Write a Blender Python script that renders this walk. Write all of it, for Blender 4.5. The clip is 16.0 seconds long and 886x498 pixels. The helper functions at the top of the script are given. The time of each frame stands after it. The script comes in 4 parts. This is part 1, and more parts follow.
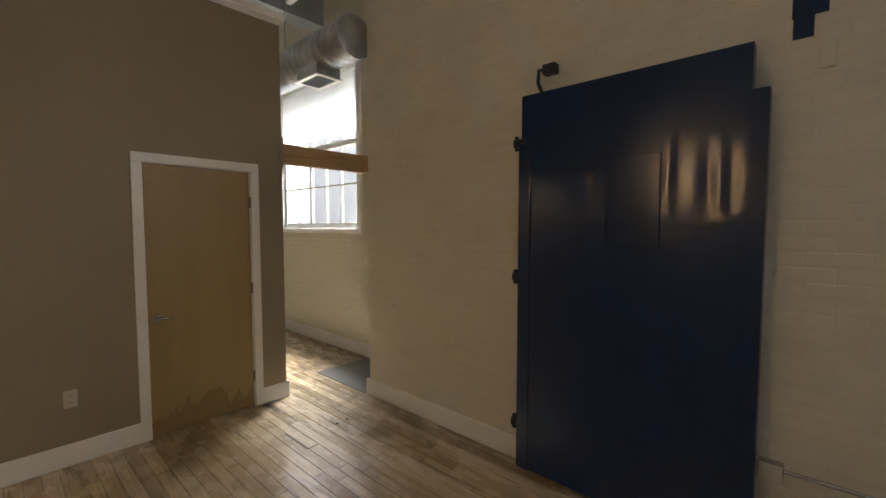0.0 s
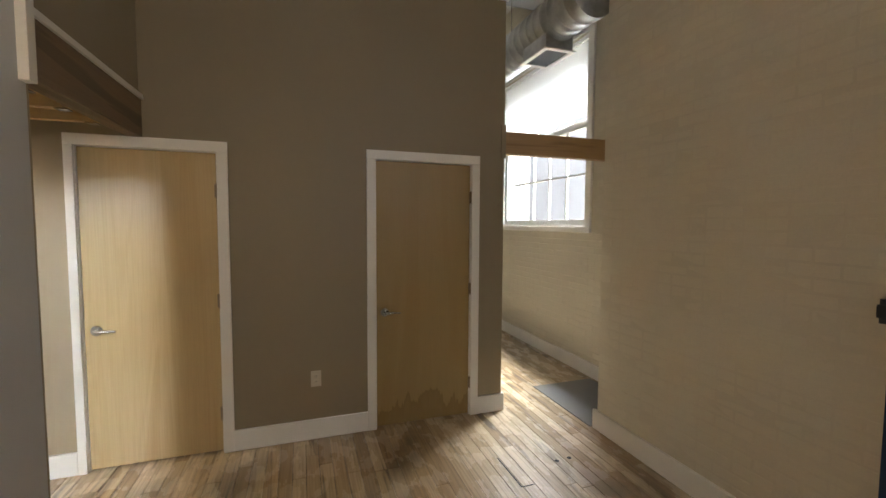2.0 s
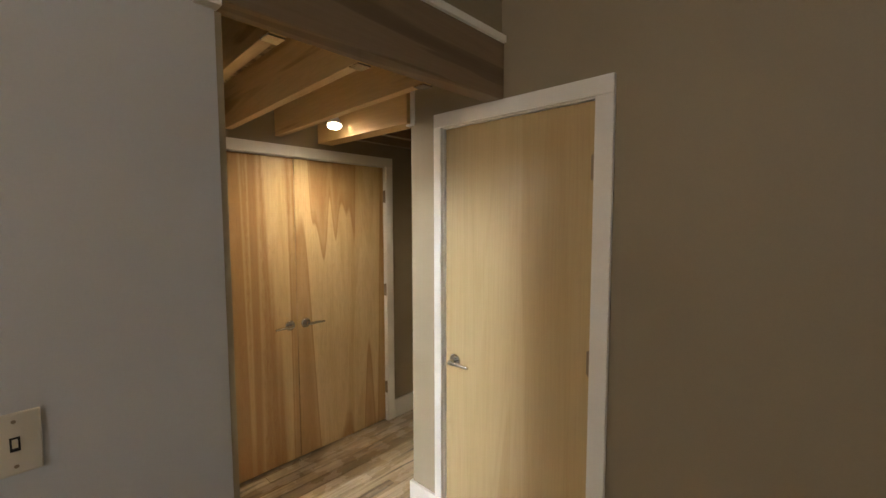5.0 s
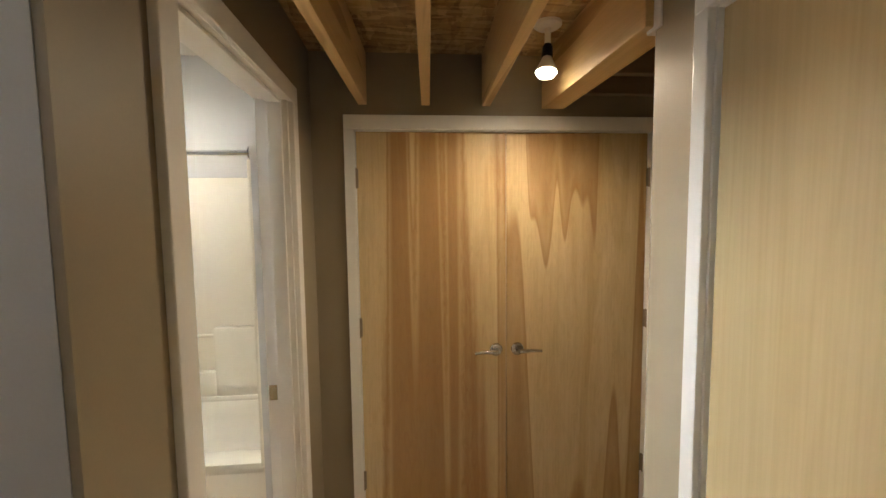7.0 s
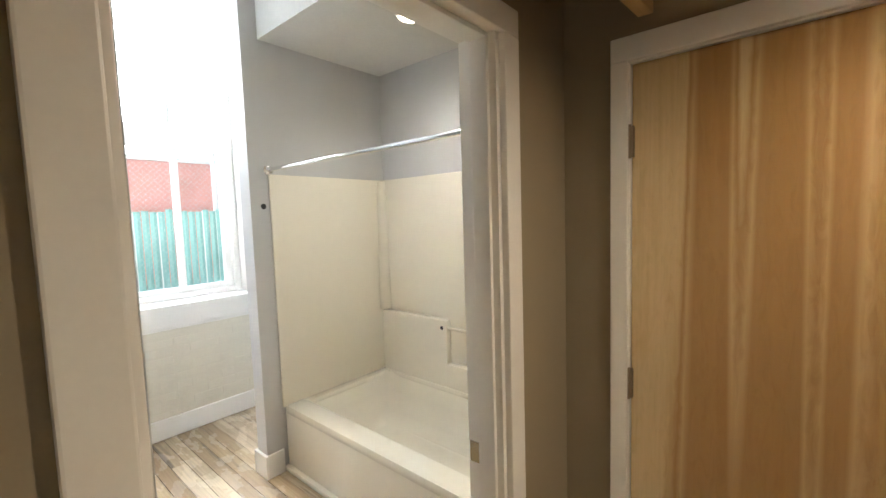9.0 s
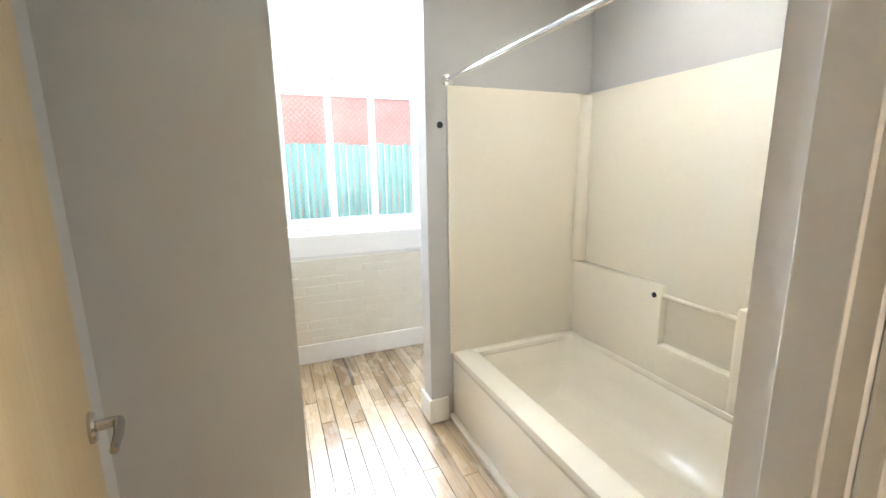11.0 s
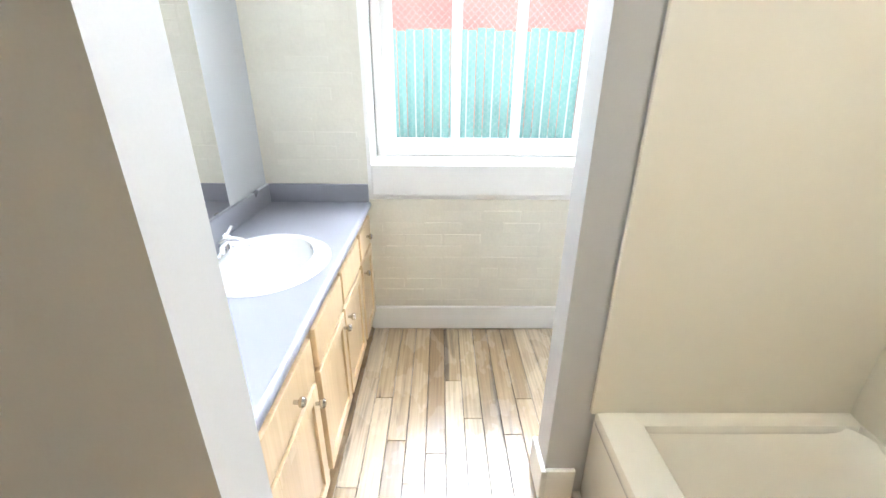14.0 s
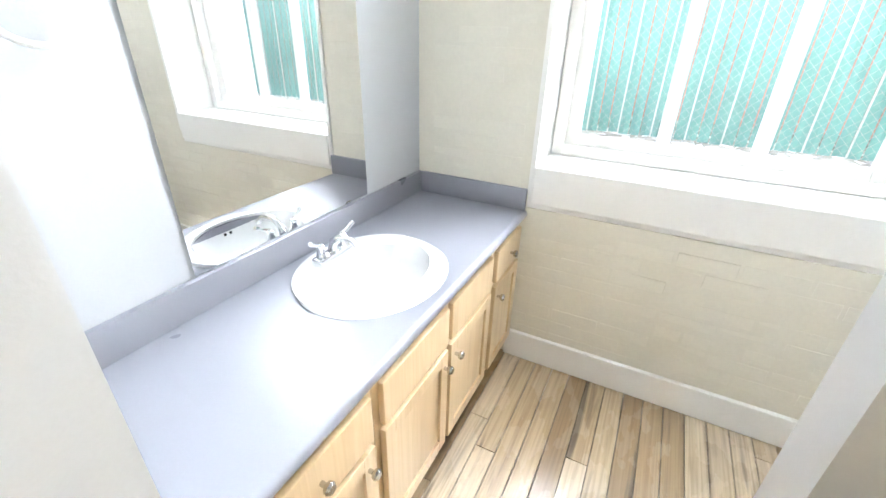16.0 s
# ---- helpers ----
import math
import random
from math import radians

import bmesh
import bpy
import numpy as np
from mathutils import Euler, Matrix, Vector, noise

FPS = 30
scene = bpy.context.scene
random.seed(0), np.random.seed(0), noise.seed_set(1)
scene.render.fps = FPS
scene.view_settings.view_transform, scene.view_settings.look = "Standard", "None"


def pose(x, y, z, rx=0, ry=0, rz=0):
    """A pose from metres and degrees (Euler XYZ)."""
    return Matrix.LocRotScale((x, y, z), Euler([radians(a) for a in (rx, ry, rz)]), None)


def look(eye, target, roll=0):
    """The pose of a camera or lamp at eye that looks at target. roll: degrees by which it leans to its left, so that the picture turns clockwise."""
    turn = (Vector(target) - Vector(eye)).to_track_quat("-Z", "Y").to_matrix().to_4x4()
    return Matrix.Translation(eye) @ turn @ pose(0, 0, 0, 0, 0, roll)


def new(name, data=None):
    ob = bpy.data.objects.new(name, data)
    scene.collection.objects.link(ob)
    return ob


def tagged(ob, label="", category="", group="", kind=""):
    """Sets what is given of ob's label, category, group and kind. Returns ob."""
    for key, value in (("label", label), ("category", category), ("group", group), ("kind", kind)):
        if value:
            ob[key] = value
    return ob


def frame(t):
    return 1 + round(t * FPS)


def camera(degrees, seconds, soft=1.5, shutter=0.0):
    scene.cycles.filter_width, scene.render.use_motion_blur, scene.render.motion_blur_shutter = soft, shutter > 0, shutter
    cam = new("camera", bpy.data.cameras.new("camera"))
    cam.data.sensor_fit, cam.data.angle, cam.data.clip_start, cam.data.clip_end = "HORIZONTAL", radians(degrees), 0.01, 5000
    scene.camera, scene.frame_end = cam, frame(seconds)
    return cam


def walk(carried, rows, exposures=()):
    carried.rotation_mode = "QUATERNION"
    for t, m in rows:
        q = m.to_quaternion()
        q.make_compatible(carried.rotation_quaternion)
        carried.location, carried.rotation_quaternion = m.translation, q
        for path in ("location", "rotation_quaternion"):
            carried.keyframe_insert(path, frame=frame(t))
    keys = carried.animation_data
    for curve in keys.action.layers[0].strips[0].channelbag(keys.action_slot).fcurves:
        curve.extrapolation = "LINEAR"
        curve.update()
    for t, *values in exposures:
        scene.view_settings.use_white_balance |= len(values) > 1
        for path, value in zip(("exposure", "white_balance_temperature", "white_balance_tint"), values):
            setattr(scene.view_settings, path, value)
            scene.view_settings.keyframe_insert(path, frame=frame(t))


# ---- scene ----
cam = camera(93.6, 16.0)
PATH = [
    (0, (0.569, 0.324, 1.603), (-0.773, 1.802, 1.49), -0.0),
    (0.5, (0.516, 0.334, 1.591), (-0.95, 1.689, 1.48), 0.1),
    (1, (0.402, 0.409, 1.591), (-1.218, 1.576, 1.479), 0.1),
    (1.5, (0.237, 0.499, 1.57), (-1.53, 1.431, 1.462), 0.2),
    (2, (0.038, 0.577, 1.591), (-1.852, 1.22, 1.468), 0.3),
    (2.5, (-0.215, 0.609, 1.577), (-2.184, 0.939, 1.459), 0.2),
    (3, (-0.503, 0.675, 1.586), (-2.499, 0.71, 1.463), 0.2),
    (3.5, (-0.773, 0.726, 1.59), (-2.744, 0.41, 1.467), -0.0),
    (4, (-1.046, 0.753, 1.6), (-2.911, 0.044, 1.463), -0.0),
    (4.5, (-1.313, 0.733, 1.606), (-3.015, -0.308, 1.466), -0.1),
    (5, (-1.574, 0.698, 1.615), (-3.03, -0.666, 1.467), -0.1),
    (5.2, (-1.674, 0.668, 1.603), (-3.022, -0.803, 1.46), -0.0),
    (7.3, (-2.445, 0.085, 1.592), (-2.412, -1.91, 1.445), -0.8),
    (7.5, (-2.475, 0.016, 1.575), (-2.297, -1.972, 1.443), -0.8),
    (8, (-2.595, -0.172, 1.602), (-1.972, -2.057, 1.435), -1.4),
    (8.5, (-2.582, -0.375, 1.589), (-1.599, -2.108, 1.419), -1.6),
    (9, (-2.541, -0.541, 1.583), (-1.243, -2.054, 1.424), -1.8),
    (9.3, (-2.506, -0.617, 1.58), (-1.03, -1.957, 1.41), -1.9),
    (10, (-2.342, -0.764, 1.535), (-0.637, -1.79, 1.336), -1.9),
    (10.2, (-2.299, -0.802, 1.512), (-0.556, -1.767, 1.308), -1.8),
    (12.3, (-1.817, -1.077, 1.442), (0.016, -1.478, 0.75), -1.1),
    (12.5, (-1.74, -1.107, 1.446), (0.093, -1.476, 0.737), -1.2),
    (13, (-1.531, -1.173, 1.459), (0.309, -1.412, 0.712), -1.1),
    (13.5, (-1.328, -1.237, 1.462), (0.506, -1.362, 0.674), -0.6),
    (14, (-1.135, -1.297, 1.438), (0.699, -1.313, 0.641), 0.4),
    (14.5, (-0.989, -1.366, 1.445), (0.813, -1.111, 0.615), 0.6),
    (15, (-0.864, -1.372, 1.444), (0.877, -0.894, 0.584), 1.2),
    (15.5, (-0.772, -1.365, 1.446), (0.9, -0.715, 0.562), 1.2),
    (16, (-0.675, -1.365, 1.449), (0.916, -0.566, 0.539), 1.5),
]
EXPOSURES = [(0, 0.12, 6450, 10), (2.5, 0.38, 6350, 10), (5, 0.45, 6350, 10), (7.5, 0.40, 6250, 10), (9, 0.38, 6000, 10), (10, 0.52, 5900, 10), (12.5, 0.76, 5800, 10), (14.5, 0.68, 5850, 10), (16, 0.64, 5950, 10)]
walk(cam, [(t, look(eye, target, roll)) for t, eye, target, roll in PATH], EXPOSURES)

# ---- world, sun and large lights ----
world = bpy.data.worlds.new("world")
scene.world = world
world.use_nodes = True
wt = world.node_tree
sky = wt.nodes.new("ShaderNodeTexSky")
sky.sky_type = 'NISHITA'
sky.sun_disc = False
sky.sun_elevation, sky.sun_rotation = radians(48), radians(200)
wt.links.new(sky.outputs[0], wt.nodes["Background"].inputs[0])
wt.nodes["Background"].inputs[1].default_value = 0.10


def lamp(name, kind, energy, colour, m, **kw):
    data = bpy.data.lights.new(name, kind)
    data.energy, data.color = energy, colour
    for k, v in kw.items():
        if k == "size":
            data.shape, data.size = 'RECTANGLE', v[0]
            data.size_y = v[1]
        elif k == "radius":
            data.shadow_soft_size = v
        elif k == "cone":
            data.spot_size, data.spot_blend = radians(v), 1.0
    ob = new(name, data)
    ob.matrix_world = m
    return ob


sun = lamp("sun", 'SUN', 0.7, (1.0, 0.96, 0.9), look((0, 0, 10), (0.33, 0.6, 9)))
sun.data.angle = radians(12)
DAY = (0.92, 0.97, 1.0)
WARM = (1.0, 0.80, 0.56)
# added daylight from an unseen north opening, to lift the switch wall
lamp("added_north_daylight", 'AREA', 105, DAY, look((2.5, 2.95, 2.4), (1.0, 0, 1.6)), size=(1.5, 2.0))
# overcast daylight in the upper half of the bathroom window opening, and falling in at the far window
lamp("bath_window_daylight", 'AREA', 84, DAY, look((1.43, -1.552, 2.98), (0.0, -1.552, 2.98)), size=(1.17, 1.06))
lamp("far_window_daylight", 'AREA', 2400, DAY, look((-4.6, 4.9, 4.9), (-4.2, 2.0, 1.6)), size=(2.2, 1.0))


# ---- materials ----
def nodes_of(name):
    m = bpy.data.materials.new(name)
    m.use_nodes = True
    nt = m.node_tree
    return m, nt, nt.nodes["Principled BSDF"]


def add(nt, kind, **kw):
    n = nt.nodes.new(kind)
    for k, v in kw.items():
        if k in n.inputs:
            n.inputs[k].default_value = v
    return n


def coords(nt, scale=(1, 1, 1), shift=True):
    """Object coordinates at real size, shifted by the object's own random number."""
    tc = add(nt, "ShaderNodeTexCoord")
    mp = add(nt, "ShaderNodeMapping", Scale=scale)
    if shift:
        info = add(nt, "ShaderNodeObjectInfo")
        mul = add(nt, "ShaderNodeMath")
        mul.operation = 'MULTIPLY'
        mul.inputs[1].default_value = 37.0
        nt.links.new(info.outputs["Random"], mul.inputs[0])
        va = add(nt, "ShaderNodeVectorMath")
        va.operation = 'ADD'
        nt.links.new(tc.outputs["Object"], va.inputs[0])
        nt.links.new(mul.outputs[0], va.inputs[1])
        nt.links.new(va.outputs[0], mp.inputs[0])
    else:
        nt.links.new(tc.outputs["Object"], mp.inputs[0])
    return mp.outputs[0]


def ramp(nt, fac, stops):
    r = nt.nodes.new("ShaderNodeValToRGB")
    while len(r.color_ramp.elements) < len(stops):
        r.color_ramp.elements.new(0.5)
    for e, (p, c) in zip(r.color_ramp.elements, stops):
        e.position, e.color = p, (*c, 1) if len(c) == 3 else c
    nt.links.new(fac, r.inputs[0])
    return r.outputs[0]


def mixc(nt, fac, a, b, mode='MIX'):
    m = nt.nodes.new("ShaderNodeMix")
    m.data_type, m.blend_type = 'RGBA', mode
    for sock, v in ((m.inputs[0], fac), (m.inputs[6], a), (m.inputs[7], b)):
        if isinstance(v, (int, float)):
            sock.default_value = v
        elif isinstance(v, tuple):
            sock.default_value = (*v, 1)
        else:
            nt.links.new(v, sock)
    return m.outputs[2]


def bump(nt, height, strength, dist, bsdf):
    b = add(nt, "ShaderNodeBump", Strength=strength, Distance=dist)
    nt.links.new(height, b.inputs["Height"])
    nt.links.new(b.outputs[0], bsdf.inputs["Normal"])


def plain(name, colour, rough=0.5, metal=0.0, vary=0.08, grain=60.0, blotch=1.5, relief=0.15, coat=0.0, shift=False):
    """Paint, plastic, metal or plaster: two scales of variation in colour and gloss and a fine relief."""
    m, nt, b = nodes_of(name)
    v = coords(nt, shift=shift)
    n1 = add(nt, "ShaderNodeTexNoise", Scale=blotch, Detail=4.0, Roughness=0.6)
    n2 = add(nt, "ShaderNodeTexNoise", Scale=grain, Detail=3.0)
    nt.links.new(v, n1.inputs[0]), nt.links.new(v, n2.inputs[0])
    lo = tuple(c * (1 - vary) for c in colour)
    hi = tuple(min(1, c * (1 + vary)) for c in colour)
    c1 = ramp(nt, n1.outputs[0], [(0.3, lo), (0.7, hi)])
    c2 = mixc(nt, 1.0, c1, ramp(nt, n2.outputs[0], [(0.3, (1 - min(0.06, 0.7 * vary),) * 3), (0.65, (1, 1, 1))]), 'MULTIPLY')
    nt.links.new(c2, b.inputs["Base Color"])
    rr = ramp(nt, n1.outputs[0], [(0.3, (rough * 0.85,) * 3), (0.7, (min(1, rough * 1.15),) * 3)])
    nt.links.new(rr, b.inputs["Roughness"])
    b.inputs["Metallic"].default_value = metal
    b.inputs["Coat Weight"].default_value = coat
    if relief:
        bump(nt, n2.outputs[0], relief, 0.002, b)
    return m


def wood(name, light, dark, rough=0.4, along=2, flame=0.5, size=1.0, coat=0.15):
    """Wood with long grain along an axis and darker flames of heartwood."""
    m, nt, b = nodes_of(name)
    s = [7.0 * size] * 3
    s[along] = 0.42 * size
    v = coords(nt, tuple(s))
    n1 = add(nt, "ShaderNodeTexNoise", Scale=1.0, Detail=3.0, Distortion=0.6)
    nt.links.new(v, n1.inputs[0])
    s2 = [130.0] * 3
    s2[along] = 3.0
    v2 = coords(nt, tuple(s2))
    n2 = add(nt, "ShaderNodeTexNoise", Scale=1.0, Detail=4.0)
    nt.links.new(v2, n2.inputs[0])
    fl = ramp(nt, n1.outputs[0], [(0.52, light), (0.56, tuple(l * (1 - flame) + d * flame for l, d in zip(light, dark))), (0.72, dark)])
    ring = add(nt, "ShaderNodeMath")
    ring.operation = 'SINE'
    mul = add(nt, "ShaderNodeMath")
    mul.operation = 'MULTIPLY'
    mul.inputs[1].default_value = 70.0
    nt.links.new(n1.outputs[0], mul.inputs[0]), nt.links.new(mul.outputs[0], ring.inputs[0])
    rg = ramp(nt, ring.outputs[0], [(0.0, (1, 1, 1)), (1.0, (0.93, 0.91, 0.88))])
    c = mixc(nt, 0.5, fl, rg, 'MULTIPLY')
    gr = ramp(nt, n2.outputs[0], [(0.3, (0.9, 0.88, 0.85)), (0.6, (1, 1, 1))])
    c = mixc(nt, 0.7, c, gr, 'MULTIPLY')
    nt.links.new(c, b.inputs["Base Color"])
    b.inputs["Roughness"].default_value = rough
    b.inputs["Coat Weight"].default_value = coat
    b.inputs["Coat Roughness"].default_value = 0.25
    bump(nt, n2.outputs[0], 0.12, 0.001, b)
    return m


WALL = plain("taupe_wall_paint", (0.30, 0.247, 0.165), 0.5, vary=0.04, grain=180, relief=0.12)
GREY = plain("grey_paint_and_daylight", (0.52, 0.525, 0.535), 0.45, vary=0.03, grain=180, relief=0.12)
BATHWALL = plain("pale_bathroom_paint", (0.54, 0.53, 0.515), 0.45, vary=0.03, grain=180, relief=0.12)
WHITE = plain("white_trim_paint", (0.84, 0.82, 0.78), 0.33, vary=0.03, grain=90, relief=0.04)
BRICKP = plain("cream_painted_brick", (0.66, 0.61, 0.495), 0.5, vary=0.05, grain=70, blotch=2.5, relief=0.5)
BRICKB = plain("white_painted_brick", (0.73, 0.69, 0.585), 0.45, vary=0.05, grain=70, blotch=2.5, relief=0.5)
MORTAR = plain("painted_mortar", (0.64, 0.59, 0.48), 0.6, vary=0.05, grain=70, blotch=2.5, relief=0.5)
MORTARB = plain("white_painted_mortar", (0.71, 0.67, 0.565), 0.5, vary=0.05, grain=70, blotch=2.5, relief=0.5)
CEIL = plain("ceiling_paint", (0.75, 0.74, 0.70), 0.7, vary=0.05, relief=0.2)
BLUE = plain("navy_steel_paint", (0.006, 0.021, 0.068), 0.22, metal=0.0, vary=0.07, grain=25, blotch=5, relief=0.12)
IRON = plain("black_iron", (0.02, 0.022, 0.03), 0.45, metal=0.6, vary=0.3, relief=0.3)
STEEL = plain("brushed_steel", (0.58, 0.57, 0.55), 0.2, metal=1.0, vary=0.1, relief=0.05)
CHROME = plain("chrome", (0.82, 0.83, 0.84), 0.06, metal=1.0, vary=0.03, relief=0.0)
BRONZE = plain("dull_hinge_metal", (0.30, 0.24, 0.17), 0.45, metal=0.8, vary=0.2, relief=0.2)
GALV = plain("galvanised_sheet", (0.46, 0.47, 0.48), 0.38, metal=0.9, vary=0.25, grain=30, blotch=6, relief=0.1)
BIRCH = wood("birch_veneer", (0.57, 0.435, 0.23), (0.46, 0.32, 0.145), 0.3, 2, 0.3, 0.6, 0.3)
BIRCHF = wood("flamed_birch_veneer", (0.66, 0.50, 0.28), (0.54, 0.37, 0.18), 0.32, 2, 0.4, 0.8, 0.3)
MAPLE = wood("maple_cabinet_wood", (0.70, 0.53, 0.32), (0.60, 0.43, 0.24), 0.35, 2, 0.4, 1.0, 0.3)
PINE = wood("pine_joist", (0.66, 0.45, 0.21), (0.37, 0.21, 0.075), 0.6, 1, 0.6, 1.2, 0.0)
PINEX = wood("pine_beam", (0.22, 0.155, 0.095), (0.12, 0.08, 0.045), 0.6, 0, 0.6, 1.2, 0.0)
PINEZ = wood("raw_pine_edge", (0.55, 0.36, 0.16), (0.34, 0.19, 0.07), 0.5, 2, 0.6, 2.5, 0.1)
PINEY = wood("pine_lintel", (0.45, 0.29, 0.15), (0.28, 0.16, 0.07), 0.6, 1, 0.6, 1.2, 0.0)
LAMINATE = plain("grey_laminate", (0.25, 0.25, 0.28), 0.32, vary=0.03, grain=220, relief=0.03)
PORCELAIN = plain("white_porcelain", (0.78, 0.775, 0.765), 0.08, vary=0.02, relief=0.0, coat=0.5)
TUBMAT = plain("ivory_fibreglass", (0.84, 0.785, 0.66), 0.10, vary=0.015, grain=30, relief=0.0, coat=0.3)
PLASTIC = plain("ivory_plastic", (0.60, 0.55, 0.45), 0.35, vary=0.03, relief=0.03)
DARK = plain("dark_void", (0.02, 0.02, 0.02), 0.9, relief=0.0)
GREYPLATE = plain("grey_floor_plate", (0.16, 0.165, 0.17), 0.4, vary=0.15, relief=0.2)
BEAMGREY = plain("grey_beam_paint", (0.34, 0.345, 0.35), 0.5, vary=0.08, relief=0.1)
GREEN = plain("green_plastic_slat", (0.19, 0.37, 0.345), 0.5, vary=0.15, relief=0.1)
REDB = plain("red_outbuilding_brick", (0.48, 0.22, 0.19), 0.7, vary=0.2, relief=0.3)
HOUSE = plain("grey_white_siding", (0.40, 0.40, 0.41), 0.6, vary=0.06, relief=0.1)
PALE = plain("pale_siding", (0.62, 0.63, 0.61), 0.6, vary=0.05, relief=0.1)
ROOFM = plain("grey_roofing", (0.25, 0.25, 0.25), 0.7, vary=0.15, relief=0.3)
GRAVEL = plain("gravel_ground", (0.32, 0.30, 0.27), 0.9, vary=0.5, grain=40, blotch=8, relief=0.9)
MESHW = plain("wire_screen_metal", (0.45, 0.47, 0.47), 0.5, metal=0.2, vary=0.1, relief=0.0)


def strand_board():
    """Pressed wood strands: short flakes of many browns, lying mostly one way."""
    m, nt, b = nodes_of("strand_board")
    tc = add(nt, "ShaderNodeTexCoord")
    c = None
    for scale, turn in (((11, 42, 11), 0.25), ((38, 12, 12), 0.6)):
        mp = add(nt, "ShaderNodeMapping", Scale=scale, Rotation=(0, 0, turn))
        nt.links.new(tc.outputs["Object"], mp.inputs[0])
        warp = add(nt, "ShaderNodeTexNoise", Scale=1.3, Detail=2.0)
        nt.links.new(mp.outputs[0], warp.inputs[0])
        va = add(nt, "ShaderNodeVectorMath")
        va.operation = 'ADD'
        nt.links.new(mp.outputs[0], va.inputs[0]), nt.links.new(warp.outputs["Color"], va.inputs[1])
        v = add(nt, "ShaderNodeTexVoronoi", Scale=1.0)
        nt.links.new(va.outputs[0], v.inputs["Vector"])
        tone = ramp(nt, v.outputs["Color"], [(0.1, (0.16, 0.085, 0.03)), (0.4, (0.36, 0.22, 0.09)), (0.65, (0.52, 0.35, 0.16)), (0.9, (0.68, 0.50, 0.27))])
        c = tone if c is None else mixc(nt, 0.45, c, tone)
    nt.links.new(c, b.inputs["Base Color"])
    b.inputs["Roughness"].default_value = 0.65
    bump(nt, c, 0.4, 0.003, b)
    return m


OSB = strand_board()


def blind_material():
    m, nt, b = nodes_of("translucent_white_blind")
    b.inputs["Base Color"].default_value = (0.86, 0.86, 0.85, 1)
    b.inputs["Roughness"].default_value = 0.6
    tr = add(nt, "ShaderNodeBsdfTranslucent", Color=(0.86, 0.87, 0.87, 1))
    mx = add(nt, "ShaderNodeMixShader", Fac=0.65)
    nt.links.new(b.outputs[0], mx.inputs[1]), nt.links.new(tr.outputs[0], mx.inputs[2])
    nt.links.new(mx.outputs[0], nt.nodes["Material Output"].inputs[0])
    return m


BLIND = blind_material()


def glass_material():
    m, nt, b = nodes_of("window_glass")
    b.inputs["Base Color"].default_value = (1, 1, 1, 1)
    b.inputs["Roughness"].default_value = 0.0
    b.inputs["Transmission Weight"].default_value = 1.0
    b.inputs["IOR"].default_value = 1.08
    return m


GLASS = glass_material()
MIRROR = plain("mirror_silver", (0.9, 0.91, 0.91), 0.01, metal=1.0, vary=0.0, relief=0.0)


def glow(name, colour, strength):
    m, nt, b = nodes_of(name)
    b.inputs["Base Color"].default_value = (*colour, 1)
    b.inputs["Emission Color"].default_value = (*colour, 1)
    b.inputs["Emission Strength"].default_value = strength
    return m


BULB = glow("lit_lamp_face", (1.0, 0.86, 0.62), 25)
DIMBULB = glow("dim_warm_bulb", (1.0, 0.62, 0.28), 5)
SKYGLOW = glow("overcast_sky", (0.96, 0.985, 1.0), 22.0)
SKYNORTH = glow("shaded_north_sky", (0.96, 0.985, 1.0), 3.0)


